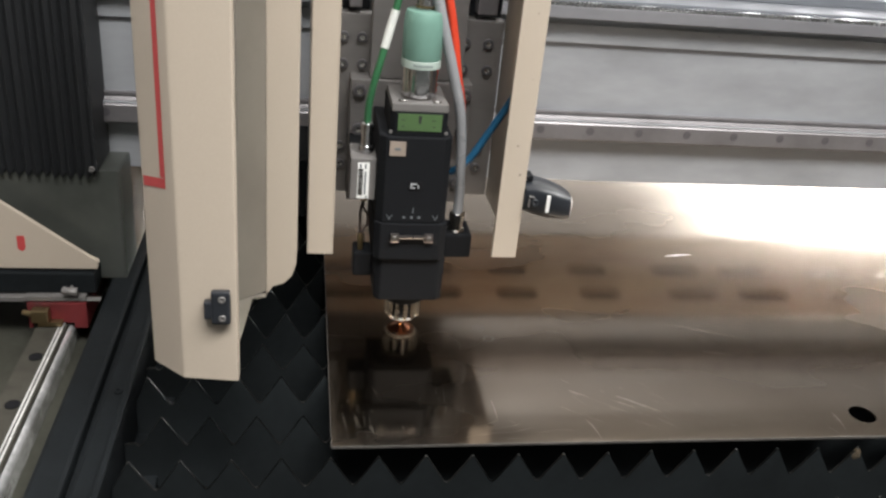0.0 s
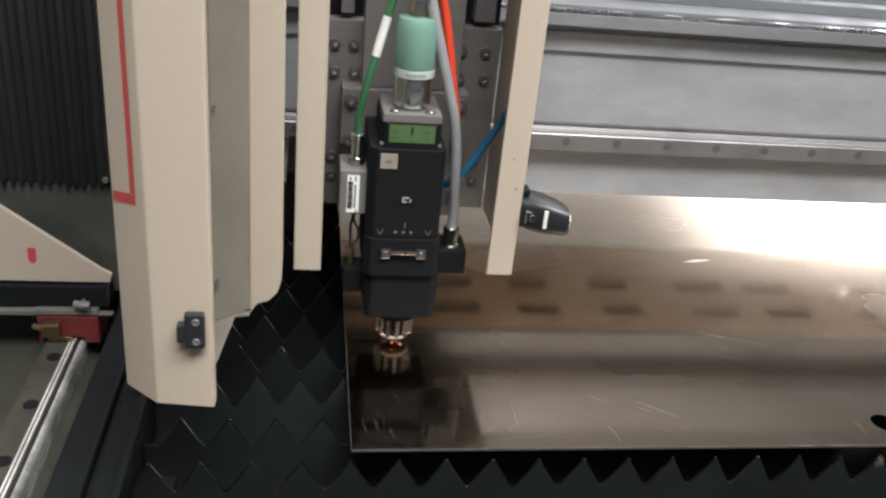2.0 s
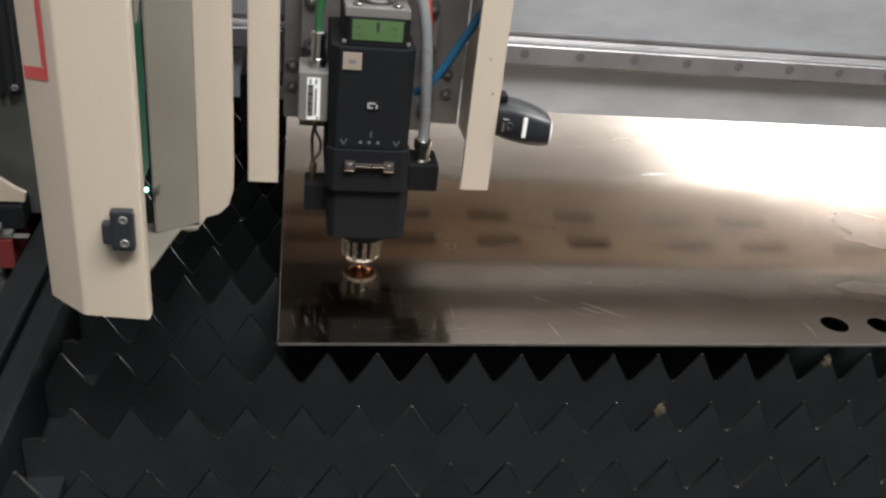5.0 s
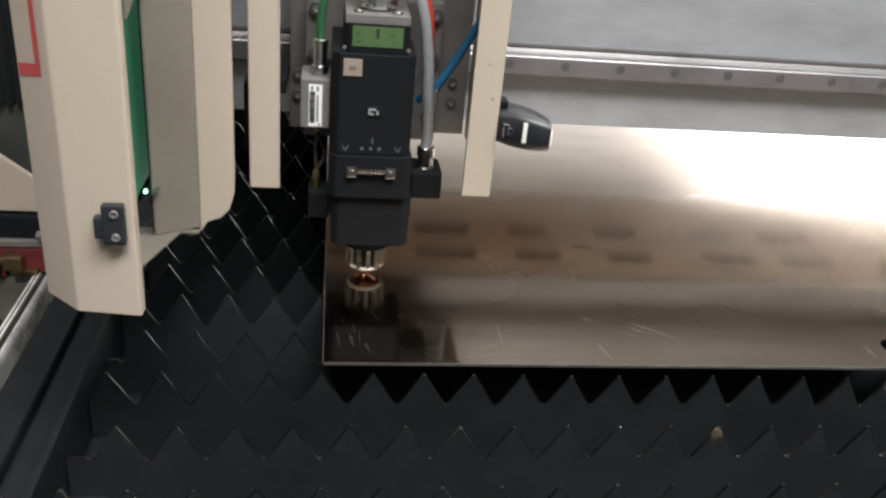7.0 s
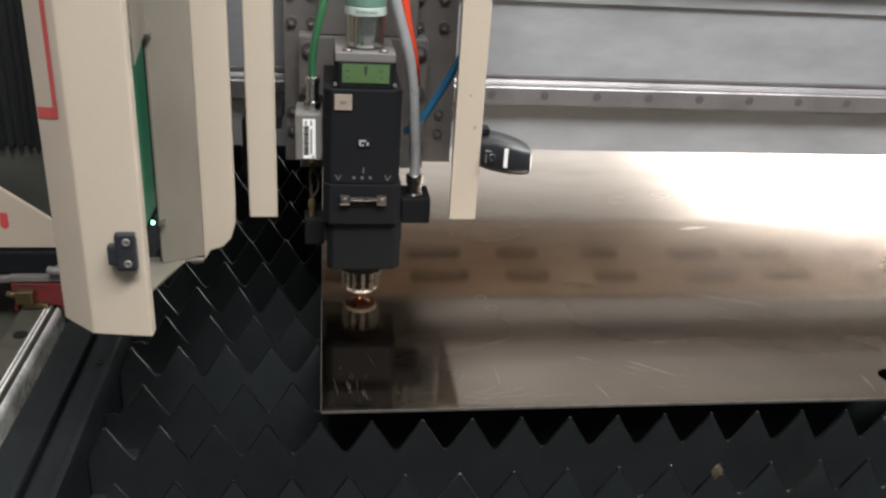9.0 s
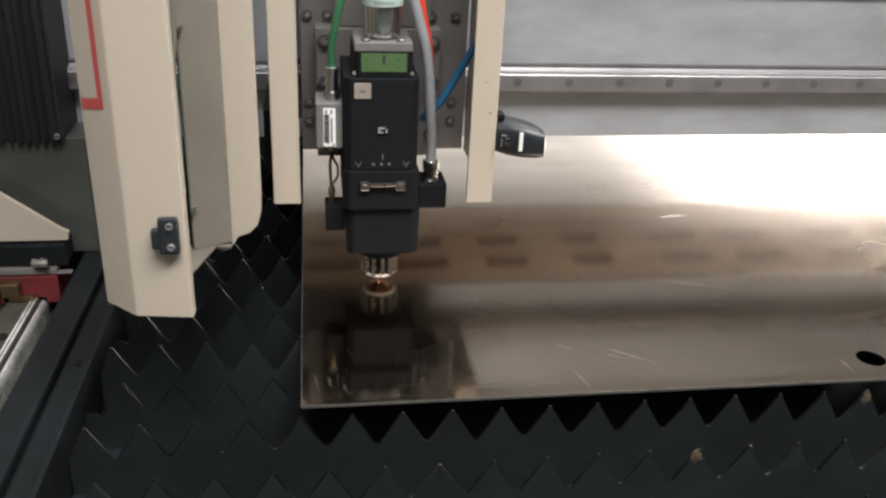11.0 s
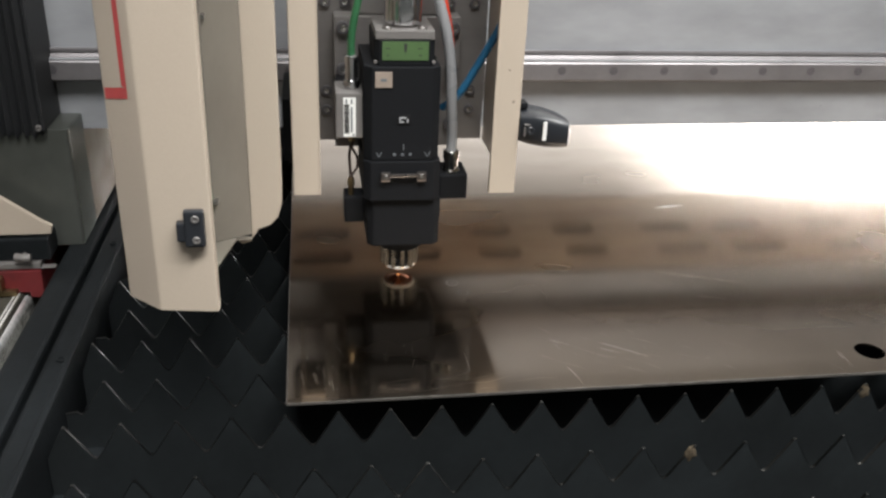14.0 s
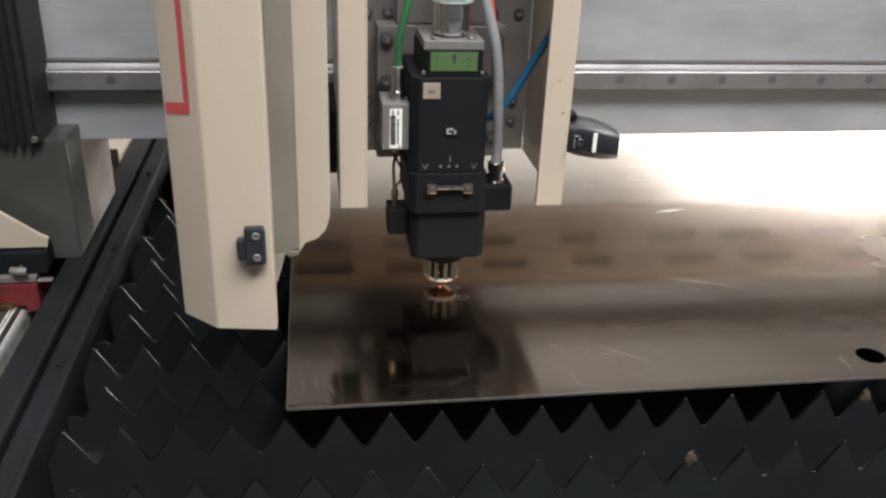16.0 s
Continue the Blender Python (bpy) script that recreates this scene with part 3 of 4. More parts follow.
def hair_scratches(sheet):
    """Clusters of hair-fine scratches on the sheet, joined."""
    rng = random.Random(21)
    spots = [(0.25, 0.06, 0.05, 0.03, -0.65, 22), (0.40, 0.17, 0.06, 0.025, -0.45, 16), (0.33, 0.05, 0.05, 0.02, -0.6, 12), (0.03, 0.03, 0.03, 0.02, 1.6, 14), (0.48, 0.02, 0.04, 0.015, -1.2, 8),
             (0.14, 0.015, 0.05, 0.01, 0.15, 16), (0.62, 0.09, 0.10, 0.06, -0.5, 16), (0.30, 0.21, 0.10, 0.06, -0.3, 10), (0.09, 0.05, 0.03, 0.03, 1.4, 8)]
    bm = bmesh.new()
    for cx, cy, sx, sy, ang, n in spots:
        for k in range(n):
            a = Vector((cx + rng.gauss(0, sx * 0.6), cy + rng.gauss(0, sy * 0.6)))
            t = ang + rng.gauss(0, 0.16)
            b = a + Vector((math.cos(t), math.sin(t))) * rng.uniform(0.006, 0.034)
            if min(a.x, b.x, a.y, b.y) < 0.002 or (a - Vector((0.508, 0.032))).length < 0.04:
                continue
            m = Vector((-(b - a).y, (b - a).x)).normalized() * rng.uniform(0.00005, 0.00014)
            c = (a + b) / 2
            q = [bm.verts.new((*p, 0.80011)) for p in (a, c - m, b, c + m)]
            bm.faces.new(q)
    ob = part("hair_scratches", bm, SCRATCH, sheet, "clusters of hair-fine pale scratches")
    tagged(ob, kind="stuff")


hair_scratches(bpy.data.objects["steel_sheet"])


# ---- gantry ----
def gantry():
    g = on_gantry(thing("gantry", "grey steel gantry beam with linear rail, gear rack and end leg", "gantry"))
    X0, X1 = -0.47, 1.75
    part("front_plate", box(X0, X1, 0.17, 0.182, 0.897, 1.100, 0.0008), STEEL, g, "scuffed ground steel face")
    slots = []
    for k, cx in enumerate((-0.36, -0.24, -0.115, 0.034, 0.150, 0.267, 0.386, 0.524, 0.632, 0.770, 0.880, 1.000, 1.125, 1.25, 1.37, 1.50, 1.62)):
        w = 0.030 if cx in (0.267, 0.386) else 0.039
        for cy in (0.235, 0.306):
            slots.append([(cx + sx * (w - 0.011) + 0.011 * math.cos(q), cy + sy * 0.006 + 0.011 * math.sin(q))
                          for sx, sy, q0 in ((1, 1, 0), (-1, 1, 90), (-1, -1, 180), (1, -1, 270)) for q in [radians(q0 + d) for d in (0, 30, 60, 90)]])
    part("bottom_plate", plate_with_holes([(X0, 0.1825), (X1, 0.1825), (X1, 0.415), (X0, 0.415)], slots, lambda u, v, d: (u, v, 0.897 + d), 0.010), PALEBOUNCE, g, "underside plate with slots, bounced light painted pale")
    # unseen openings, added so the window shows as bright spots on the sheet
    ports = [[(x - w, 0.961), (x + w, 0.961), (x + w, 0.981), (x - w, 0.981)] for x, w in ((0.846, 0.009), (0.896, 0.004), (0.962, 0.008))]
    part("back_plate", plate_with_holes([(X0, 0.897), (X1, 0.897), (X1, 1.0998), (X0, 1.0998)], ports, lambda u, v, d: (u, 0.4155 + d, v), 0.0125), STEEL, g)
    part("top_plate", box(X0, X1, 0.1825, 0.4154, 1.090, 1.0998), TOPSTEEL, g)
    # added near-black plate: puts the shade inside the beam into the colour
    part("inner_dark_plate", box(X0, X1, 0.19, 0.41, 1.0, 1.005), HOLE, g)
    ports = [ellipse(0.445 + 0.079 * k, 1.157, 0.0135, 0.0150, 20) for k in range(-11, 16)]
    part("upper_plate", plate_with_holes([(X0, 1.1003), (X1, 1.1003), (X1, 1.19), (X0, 1.19)], ports, lambda u, v, d: (u, 0.405 + d, v), 0.006), TOPSTEEL, g)
    part("top_rib", box(X0, X1, 0.215, 0.245, 1.1002, 1.1050, 0.0008), TOPSTEEL, g)
    part("rear_rib", box(X0, X1, 0.300, 0.312, 1.1002, 1.1120, 0.0008), TOPSTEEL, g)
    part("upper_step", box(X0, X1, 0.166, 0.1698, 1.064, 1.0855, 0.0008), STEEL, g)
    # gear rack
    part("rack_bar", box(X0, X1, 0.152, 0.1698, 1.0940, 1.1068, 0.0006), RACKBAR, g)
    part("rack_back", box(X0, X1, 0.1600, 0.1698, 1.1070, 1.1095, 0.0008), RACKSTEEL, g)
    vs, fs = [], []
    n = int((X1 - X0) / 0.005)
    for k in range(n):
        x = X0 + 0.005 * k
        i = len(vs)
        for yy in (0.1525, 0.1598):
            vs += [(x + 0.0003, yy, 1.1069), (x + 0.0014, yy, 1.1112), (x + 0.0032, yy, 1.1112), (x + 0.0046, yy, 1.1069)]
        fs += [(i, i + 1, i + 2, i + 3), (i + 7, i + 6, i + 5, i + 4), (i, i + 4, i + 5, i + 1), (i + 1, i + 5, i + 6, i + 2), (i + 2, i + 6, i + 7, i + 3)]
    me = bpy.data.meshes.new("rack_teeth")
    me.from_pydata(vs, [], fs)
    me.materials.append(RACKSTEEL)
    teeth = new("rack_teeth", me)
    teeth.parent = g
    tagged(teeth, "shiny gear rack teeth", kind="stuff")
    # linear rail on the face
    prof = [(0.1698, 0.9515), (0.158, 0.9515), (0.155, 0.9545), (0.155, 0.9725), (0.158, 0.9765), (0.1620, 0.9765), (0.1640, 0.9800), (0.1698, 0.9800)]
    part("linear_rail", extrude_poly(prof, "x", X0, X1), RAILDARK, g, "dark linear guide rail")
    # lighter strip for the edge highlight, darker strip for the shade above it
    part("rail_edge", box(X0, X1, 0.1556, 0.1576, 0.9745, 0.9769, 0.0006), STEEL, g, "rail edge with its highlight painted lighter")
    part("rail_shadow_strip", box(X0, X1, 0.1640, 0.1698, 0.9812, 0.9850, 0.0006), RAILDARK, g)
    bolt = None
    for k in range(-11, 25):
        x = 0.2433 + 0.06 * k
        if bolt is None:
            bm = lathe([(0.0048, 0), (0.0048, 0.0004), (0.0036, 0.0004), (0.0034, 0.0001)], seg=16)
            bm.transform(Matrix.Rotation(radians(90), 4, "X"))
            o = bolt = part("rail_bolt", bm, RAILPLUG, g)
        else:
            o = new("rail_bolt", bolt.data)
            o.parent = g
        o.location = (x, 0.1550, 0.9650)
    # end leg
    part("leg", box(-0.60, -0.2195, 0.112, 0.1690, 0.786, 0.9150, 0.001), LEGSTEEL, g, "stained grey steel leg")
    part("leg_side", box(-0.2230, -0.2180, 0.1692, 0.290, 0.790, 0.8965, 0.0005), LEGSIDE, g, "bare milled side of the leg")
    part("leg_cheek", box(-0.2193, -0.2180, 0.1125, 0.1690, 0.790, 0.9148, 0.0004), LEGSTEEL, g)
    part("leg_rear", box(-0.60, -0.2233, 0.1692, 0.290, 0.786, 0.8965), LEGSTEEL, g)
    part("far_leg", box(1.55, 1.72, 0.112, 0.29, 0.790, 0.8965, 0.001), LEGSTEEL, g)
    part("base_box", box(-0.60, -0.246, 0.080, 0.1116, 0.7845, 0.8085, 0.002), FRAME, g)
    part("carriage_plate", box(-0.3180, -0.2555, 0.0735, 0.30, 0.7780, 0.7840, 0.0008), ALU, g, "grey steel plate on the rail carriage")
    part("side_plate", box(-0.60, -0.3183, 0.0745, 0.30, 0.7765, 0.7820, 0.0008), ALU, g)
    part("plate_tongue", box(-0.2553, -0.2410, 0.0735, 0.0815, 0.7781, 0.7793, 0.0004), ALU, g)
    br = extrude_poly([(-0.52, 0.812), (-0.243, 0.812), (-0.241, 0.8215), (-0.250, 0.8265), (-0.334, 0.890), (-0.52, 1.03)], "y", 0.084, 0.0895, 0.0008)
    part("bracket", br, CREAM, g, "cream painted triangular bracket")
    part("slot", extrude_poly(round_line([(-0.3205, 0.836), (-0.3205, 0.8505), (-0.3125, 0.8505), (-0.3125, 0.836), (-0.3165, 0.832), (-0.3205, 0.836)], 0.002), "y", 0.0836, 0.0839), RED, g, "red slot")
    cap_line = [(-0.3160, 0.7455), (-0.3160, 0.7763), (-0.2555, 0.7763), (-0.2555, 0.7455), (-0.2695, 0.7455), (-0.2695, 0.7518), (-0.3120, 0.7518), (-0.3120, 0.7455)]
    cap = part("rail_carriage", extrude_poly(cap_line, "y", 0.0720, 0.180, 0.0008), REDCAP, g, "red end cap of the rail carriage")
    part("grease_nipple", tube([(-0.319, 0.069, 0.767), (-0.311, 0.066, 0.767), (-0.300, 0.066, 0.7675)], 0.0032), BRASS, cap, "brass grease fitting")
    part("grease_head", box(-0.310, -0.292, 0.060, 0.0718, 0.758, 0.773, 0.002), BRASS, cap)
    part("wiper", box(-0.305, -0.280, 0.064, 0.0718, 0.7515, 0.757, 0.001), BRASS, cap)
    bm = tube([(-0.277, 0.072, 0.7925), (-0.270, 0.070, 0.7925), (-0.262, 0.070, 0.7925)], 0.0042)
    part("knob", bm, ALU, g, "small silver stop screw")
    part("knob_stem", tube([(-0.270, 0.070, 0.7925), (-0.270, 0.0797, 0.7925)], 0.002), ALU, g)


gantry()


def bellows():
    b = on_gantry(thing("bellows", "black pleated bellows covering the beam", "bellows"))
    vs, fs = [], []
    x, k, rng = -0.2415, 0, random.Random(2)
    z0s = []
    while x > -0.62:
        out = k % 2 == 0
        y = (0.1045 if out else 0.1100) + rng.uniform(-0.001, 0.001)
        zb = (0.9060 if out else 0.9105) + rng.uniform(-0.0015, 0.0015) + 0.02 * (-0.2415 - x)
        z0s.append((x, y, zb))
        x -= 0.0042 + rng.uniform(-0.0006, 0.0006)
        k += 1
    bm = bmesh.new()
    cols = []
    for x, y, z in z0s:
        cols.append([bm.verts.new((x, yy, zz)) for yy, zz in ((0.1114, z + 0.004), (y + 0.001, z), (y, z + 0.003), (y - 0.0005, 1.05), (y, 1.35))])
    for a, c in zip(cols, cols[1:]):
        for i in range(4):
            bm.faces.new((a[i], a[i + 1], c[i + 1], c[i]))
    part("pleats", bm, RUBBER, b)
    part("end_frame", box(-0.2412, -0.2385, 0.1045, 0.1690, 0.9155, 1.35, 0.0008), RUBBER, b)
    part("screw", disc_bolt((-0.2440, 0.1050, 0.919), "-y", 0.003, 0.003), ALU, b)


bellows()


# ---- carriage that carries the head ----
def carriage():
    c = on_head(thing("head_carriage", "machined aluminium carriage plates with socket screws", "carriage"))
    part("back_plate", box(-0.0735, 0.0945, 0.087, 0.1045, 0.9095, 1.099, 0.001), ALU, c)
    part("slide_plate", box(-0.0585, 0.0630, 0.060, 0.0866, 0.9115, 1.0405, 0.0012), ALU, c)
    part("rail_block", box(-0.07, 0.09, 0.1048, 0.1495, 0.935, 1.09, 0.002), BLACK, c)
    part("upright_plate", box(-0.040, 0.053, 0.066, 0.0866, 1.0415, 1.40, 0.001), ALU, c)
    for x0, x1 in ((-0.0735, -0.0405), (0.0535, 0.0945)):
        part("upright_rail", box(x0 + 0.012, x1 - 0.009, 0.085, 0.105, 1.105, 1.40, 0.001), RAILDARK, c)
        # black plate behind the rail puts the recess shade into the colour
        part("recess_backing", box(x0, x1, 0.106, 0.125, 1.0995, 1.40, 0.001), BLACK, c)
    for x, z in ((-0.048, 1.076), (-0.047, 1.049), (0.080, 1.076), (0.081, 1.049), (0.0565, 1.076), (0.0565, 1.049), (0.080, 0.942), (0.080, 0.962), (-0.066, 1.076), (-0.066, 1.049), (-0.066, 0.962), (-0.066, 0.942)):
        part("screw", disc_bolt((x, 0.0868, z), "-y", 0.0052, 0.003), [RAILPLUG, SCREW], c)
    for x, z in ((-0.050, 1.030), (0.0555, 1.030), (-0.050, 0.990), (0.0555, 0.990), (0.0555, 0.935)):
        part("large_screw", disc_bolt((x, 0.0598, z), "-y", 0.0064, 0.005), [RAILPLUG, SCREW], c)
    part("limit_plate", box(-0.108, -0.0995, 0.0, 0.012, 0.918, 0.977, 0.001), BLACK, c)
    part("limit_arm", box(-0.108, -0.0735, 0.0122, 0.10, 0.965, 0.977, 0.001), BLACK, c)


carriage()


def covers():
    a = on_head(thing("cover_panel", "cream painted folded sheet metal cover strip", "cover panel", "cover strips beside the head"))
    bm = folded(round_line([(-0.0755, -0.0555), (-0.0990, -0.0555), (-0.0990, 0.105)], 0.0015), -0.0015, 0.9065, 1.40)
    part("strip", bm, CREAM, a, smooth=True)
    part("strip_lip", box(-0.0765, -0.0752, -0.0560, -0.0505, 0.9065, 1.40, 0.0004), CREAM, a)
    b = on_head(thing("cover_panel", "cream painted folded sheet metal cover strip", "cover panel", "cover strips beside the head"))
    bm = folded(round_line([(0.0775, -0.0500), (0.1010, -0.0500), (0.1010, 0.105)], 0.0015), 0.0015, 0.9030, 1.40)
    part("strip", bm, CREAM, b, smooth=True)
    part("strip_lip", box(0.0770, 0.0783, -0.0505, -0.0450, 0.9030, 1.40, 0.0004), CREAM, b)


covers()


def guard():
    g = on_head(thing("guard_cover", "tall cream painted sheet metal guard cover with a red line", "guard cover"))
    A, B, C = (-0.2100, -0.2215), (-0.1862, -0.2440), (-0.1475, -0.2490)
    line = round_line([(-0.2100, -0.090), A, B, C, (-0.1470, -0.2400)], 0.0016, 4)
    part("front_shell", folded(line, 0.0015, 0.9012, 1.45), CREAM, g, smooth=True)
    def slab(name, pts, off, mat, label=""):
        bm = bmesh.new()
        f0 = [bm.verts.new(p) for p in pts]
        f1 = [bm.verts.new(Vector(p) + Vector(off)) for p in pts]
        n = len(pts)
        bm.faces.new(f0)
        bm.faces.new(f1[::-1])
        for k in range(n):
            bm.faces.new((f0[k], f1[k], f1[(k + 1) % n], f0[(k + 1) % n]))
        return part(name, bm, mat, g, label)

    slab("floor_plate", [(-0.2060, -0.2170, 0.926), (-0.181, -0.2365, 0.931), (-0.1475, -0.2405, 0.931), (-0.1462, -0.2340, 0.9305), (-0.1450, -0.1150, 0.8935), (-0.1345, -0.1000, 0.8860), (-0.1345, -0.0885, 0.8830), (-0.2060, -0.0885, 0.8830)], (0, 0, -0.0015), RECESSPANEL)
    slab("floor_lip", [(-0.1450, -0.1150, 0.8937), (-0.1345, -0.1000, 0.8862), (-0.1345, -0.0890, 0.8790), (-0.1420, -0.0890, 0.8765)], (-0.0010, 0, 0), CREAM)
    slab("inner_panel", [(-0.1585, -0.1340, 0.9000), (-0.1345, -0.0884, 0.8850), (-0.1345, -0.0884, 1.45), (-0.1585, -0.1340, 1.45)], (-0.0015, 0, 0), RECESSPANEL, "inner panel, its grey carries the recess shade")
    slab("upper_side", [(-0.1462, -0.2345, 1.0790), (-0.1585, -0.1342, 1.0790), (-0.1585, -0.1342, 1.45), (-0.1462, -0.2345, 1.45)], (-0.0012, 0, 0), RECESSPANEL)
    slab("panel_edge", [(-0.1603, -0.1338, 0.9010), (-0.1603, -0.1200, 0.9010), (-0.1603, -0.1200, 1.45), (-0.1603, -0.1338, 1.45)], (-0.0010, 0, 0), BLACK)
    fl = [(-0.1345, 0.8800), (-0.1290, 0.8890), (-0.1190, 0.8925), (-0.1120, 0.9000), (-0.1085, 0.9120), (-0.1078, 0.93), (-0.1078, 1.45), (-0.1345, 1.45)]
    part("flange", extrude_poly(fl, "y", -0.0880, -0.0795, 0.001), CREAM, g)
    part("led_lit_panel", box(-0.1715, -0.1690, -0.225, -0.0900, 0.932, 1.075), GREENGLOW, g, "panel inside the cover, green LED light painted as glow")
    for z in (0.9330, 1.0746):
        part("clip", box(-0.1600, -0.1550, -0.1385, -0.1300, z, z + 0.003, 0.0006), BOLT, g)
    part("indicator", box(-0.1648, -0.1625, -0.1395, -0.1370, 0.9345, 0.9370, 0.0005), LED, g, "small green indicator light")
    # red line on the angled face
    d = (Vector(B) - Vector(A)).normalized()
    nrm = Vector((d.y, -d.x)) * 0.0004
    def on_face(s, z):
        p = Vector(A) + d * s + nrm
        return (p.x, p.y, z)
    bm = bmesh.new()
    L = 0.0245
    for s0, s1, z0, z1, drop in ((L - 0.0048, L, 1.0528, 1.45, 0.0), (0.0022, L, 1.0458, 1.0528, 0.0040)):
        q = [on_face(s0, z0 - drop), on_face(s1, z0), on_face(s1, z1), on_face(s0, z1 - drop)]
        bm.faces.new([bm.verts.new(p) for p in q])
    part("red_line", bm, RED, g, "red painted line")
    bl = box(-0.1646, -0.1516, -0.2548, -0.2486, 0.9518, 0.9773, 0.0018)
    add(bl, box(-0.1696, -0.1626, -0.2538, -0.2472, 0.9553, 0.9688, 0.0015))
    block = part("catch", bl, BLACKGLOSS, g, "black plastic catch with two screws")
    for z in (0.9572, 0.9720):
        part("screw", disc_bolt((-0.1571, -0.2546, z), "-y", 0.0026, 0.0012), ALU, block)


guard()


# ---- cutting head ----
def cutting_head():
    h = on_head(thing("cutting_head", "black laser cutting head with chrome ring and copper nozzle", "cutting head"))
    up = extrude_poly([(-0.0265, -0.024), (-0.022, -0.0285), (0.022, -0.0285), (0.0265, -0.024), (0.0265, 0.04), (-0.0265, 0.04)], "z", 1.0150, 1.0372, 0.0008)
    part("upper_block", up, BLACK, h)
    body = extrude_poly([(-0.0355, -0.026), (-0.029, -0.0325), (0.026, -0.0325), (0.0325, -0.026), (0.0325, 0.0585), (-0.0355, 0.0585)], "z", 0.9290, 1.0148, 0.0012)
    main = part("main_body", body, BLACK, h)
    drawer = extrude_poly([(-0.0360, -0.028), (-0.030, -0.0335), (0.028, -0.0335), (0.0345, -0.028), (0.0345, 0.0585), (-0.0360, 0.0585)], "z", 0.8900, 0.9286, 0.0012)
    lens = part("lens_holder", drawer, BLACK, h)
    low = extrude_poly([(-0.0325, -0.024), (-0.027, -0.029), (0.030, -0.029), (0.0360, -0.024), (0.0360, 0.036), (-0.0325, 0.036)], "z", 0.8420, 0.8896, 0.0015)
    part("lower_body", low, BLACK, h)
    part("lower_step", box(-0.034, 0.037, -0.022, 0.034, 0.8680, 0.8870, 0.001), BLACK, h)
    part("top_flange", box(-0.0258, 0.0258, -0.0280, 0.034, 1.0376, 1.0455, 0.001), ALU, h, "grey aluminium flange")
    for x in (-0.0155, 0.0155):
        part("flange_screw", disc_bolt((x, -0.0215, 1.0455), "z", 0.0042, 0.0022), BOLT, h)
    lab = part("label_plate", box(-0.0198, 0.0205, -0.0292, -0.0288, 1.0200, 1.0362, 0.0001), GREENLABEL, h, "green label plate")
    part("arrow_mark", extrude_poly([(-0.0012, 1.0345), (0.0018, 1.0345), (0.0012, 1.0280), (0.0003, 1.0265), (-0.0006, 1.0280)], "y", -0.0296, -0.0293), INK, lab)
    for x, z, w in ((-0.0150, 1.0300, 0.0035), (0.0130, 1.0300, 0.004), (-0.0150, 1.0240, 0.0025), (0.0135, 1.0240, 0.003)):
        part("label_bar", box(x - w / 2, x + w / 2, -0.0295, -0.0293, z, z + 0.0006), INK, lab)
    part("tag", box(-0.0262, -0.0112, -0.0336, -0.0326, 0.9968, 1.0108, 0.0004), CHIPMAT, main, "small beige square tag")
    part("tag_bar", box(-0.0215, -0.0160, -0.0339, -0.0337, 1.0025, 1.0050), GREYINK, main)
    part("window_frame", box(-0.0060, 0.0060, -0.0334, -0.0326, 0.9635, 0.9720, 0.0003), HOLE, main)
    for x0, x1, z0, z1 in ((-0.0045, -0.0032, 0.9652, 0.9704), (-0.0031, 0.0016, 0.9690, 0.9704), (-0.0031, -0.0002, 0.9652, 0.9664), (0.0022, 0.0036, 0.9652, 0.9686)):
        part("window_mark", box(x0, x1, -0.0339, -0.0335, z0, z1, 0.0001), GREYMARK, main)
    part("scale_mark", box(-0.0006, 0.0002, -0.0330, -0.0326, 0.9395, 0.9450), GREYINK, main)
    for x in (-0.0085, -0.0012, 0.0060):
        part("scale_mark", box(x - 0.0012, x + 0.0012, -0.0330, -0.0326, 0.9340, 0.9362), GREYINK, main)
    for x in (-0.0225, 0.0215):
        part("arrow_engraving", extrude_poly([(x - 0.0030, 0.9375), (x - 0.0022, 0.9375), (x, 0.9335), (x + 0.0022, 0.9375), (x + 0.0030, 0.9375), (x, 0.9322)], "y", -0.0330, -0.0326), GREYINK, main)
    latch = box(-0.0120, 0.0125, -0.0385, -0.0360, 0.9150, 0.9178, 0.0006)
    part("latch", latch, CLAMPDULL, lens, "silver drawer latch")
    for x in (-0.0165, 0.0165):
        part("latch_ear", box(x - 0.0042, x + 0.0042, -0.0378, -0.0337, 0.9105, 0.9190, 0.0008), CLAMPDULL, lens)
        part("latch_screw", disc_bolt((x, -0.0376, 0.9155), "-y", 0.0022, 0.001), BOLT, lens)
    for x in (-0.030, 0.0295):
        part("body_screw", disc_bolt((x * 0.86, -0.0284, 1.0185), "-y", 0.0017, 0.0008), ALU, h)
    for z in (0.992, 0.972, 0.952):
        part("side_screw", disc_bolt((0.0328, -0.005, z), "-y", 0.0026, 0.003), ALU, h)
    # optics above
    cx = 0.0002
    part("collimator_foot", lathe([(0.0130, 1.0458), (0.0130, 1.0475), (0.0085, 1.0520), (0.0080, 1.0560)], (cx, -0.006), 32), ALU, h, "grey conical foot", smooth=True)
    part("collimator_tube", lathe([(0.0160, 1.0480), (0.0165, 1.0495), (0.0165, 1.0735), (0.0160, 1.0745)], (cx, -0.004), 40), RAIL, h, "brushed steel tube", smooth=True)
    ring = part("label_ring", lathe([(0.0178, 1.0748), (0.0181, 1.0752), (0.0181, 1.0815), (0.0178, 1.0818)], (cx, -0.006), 40), PALEMINT, h, "pale ring with small print", smooth=True)
    for k in range(9):
        a = radians(-116 + 6.5 * k)
        bm = box(-0.0006, 0.0006, -0.0001, 0.0001, 1.0772, 1.0796 - (0.0006 if k % 3 else 0))
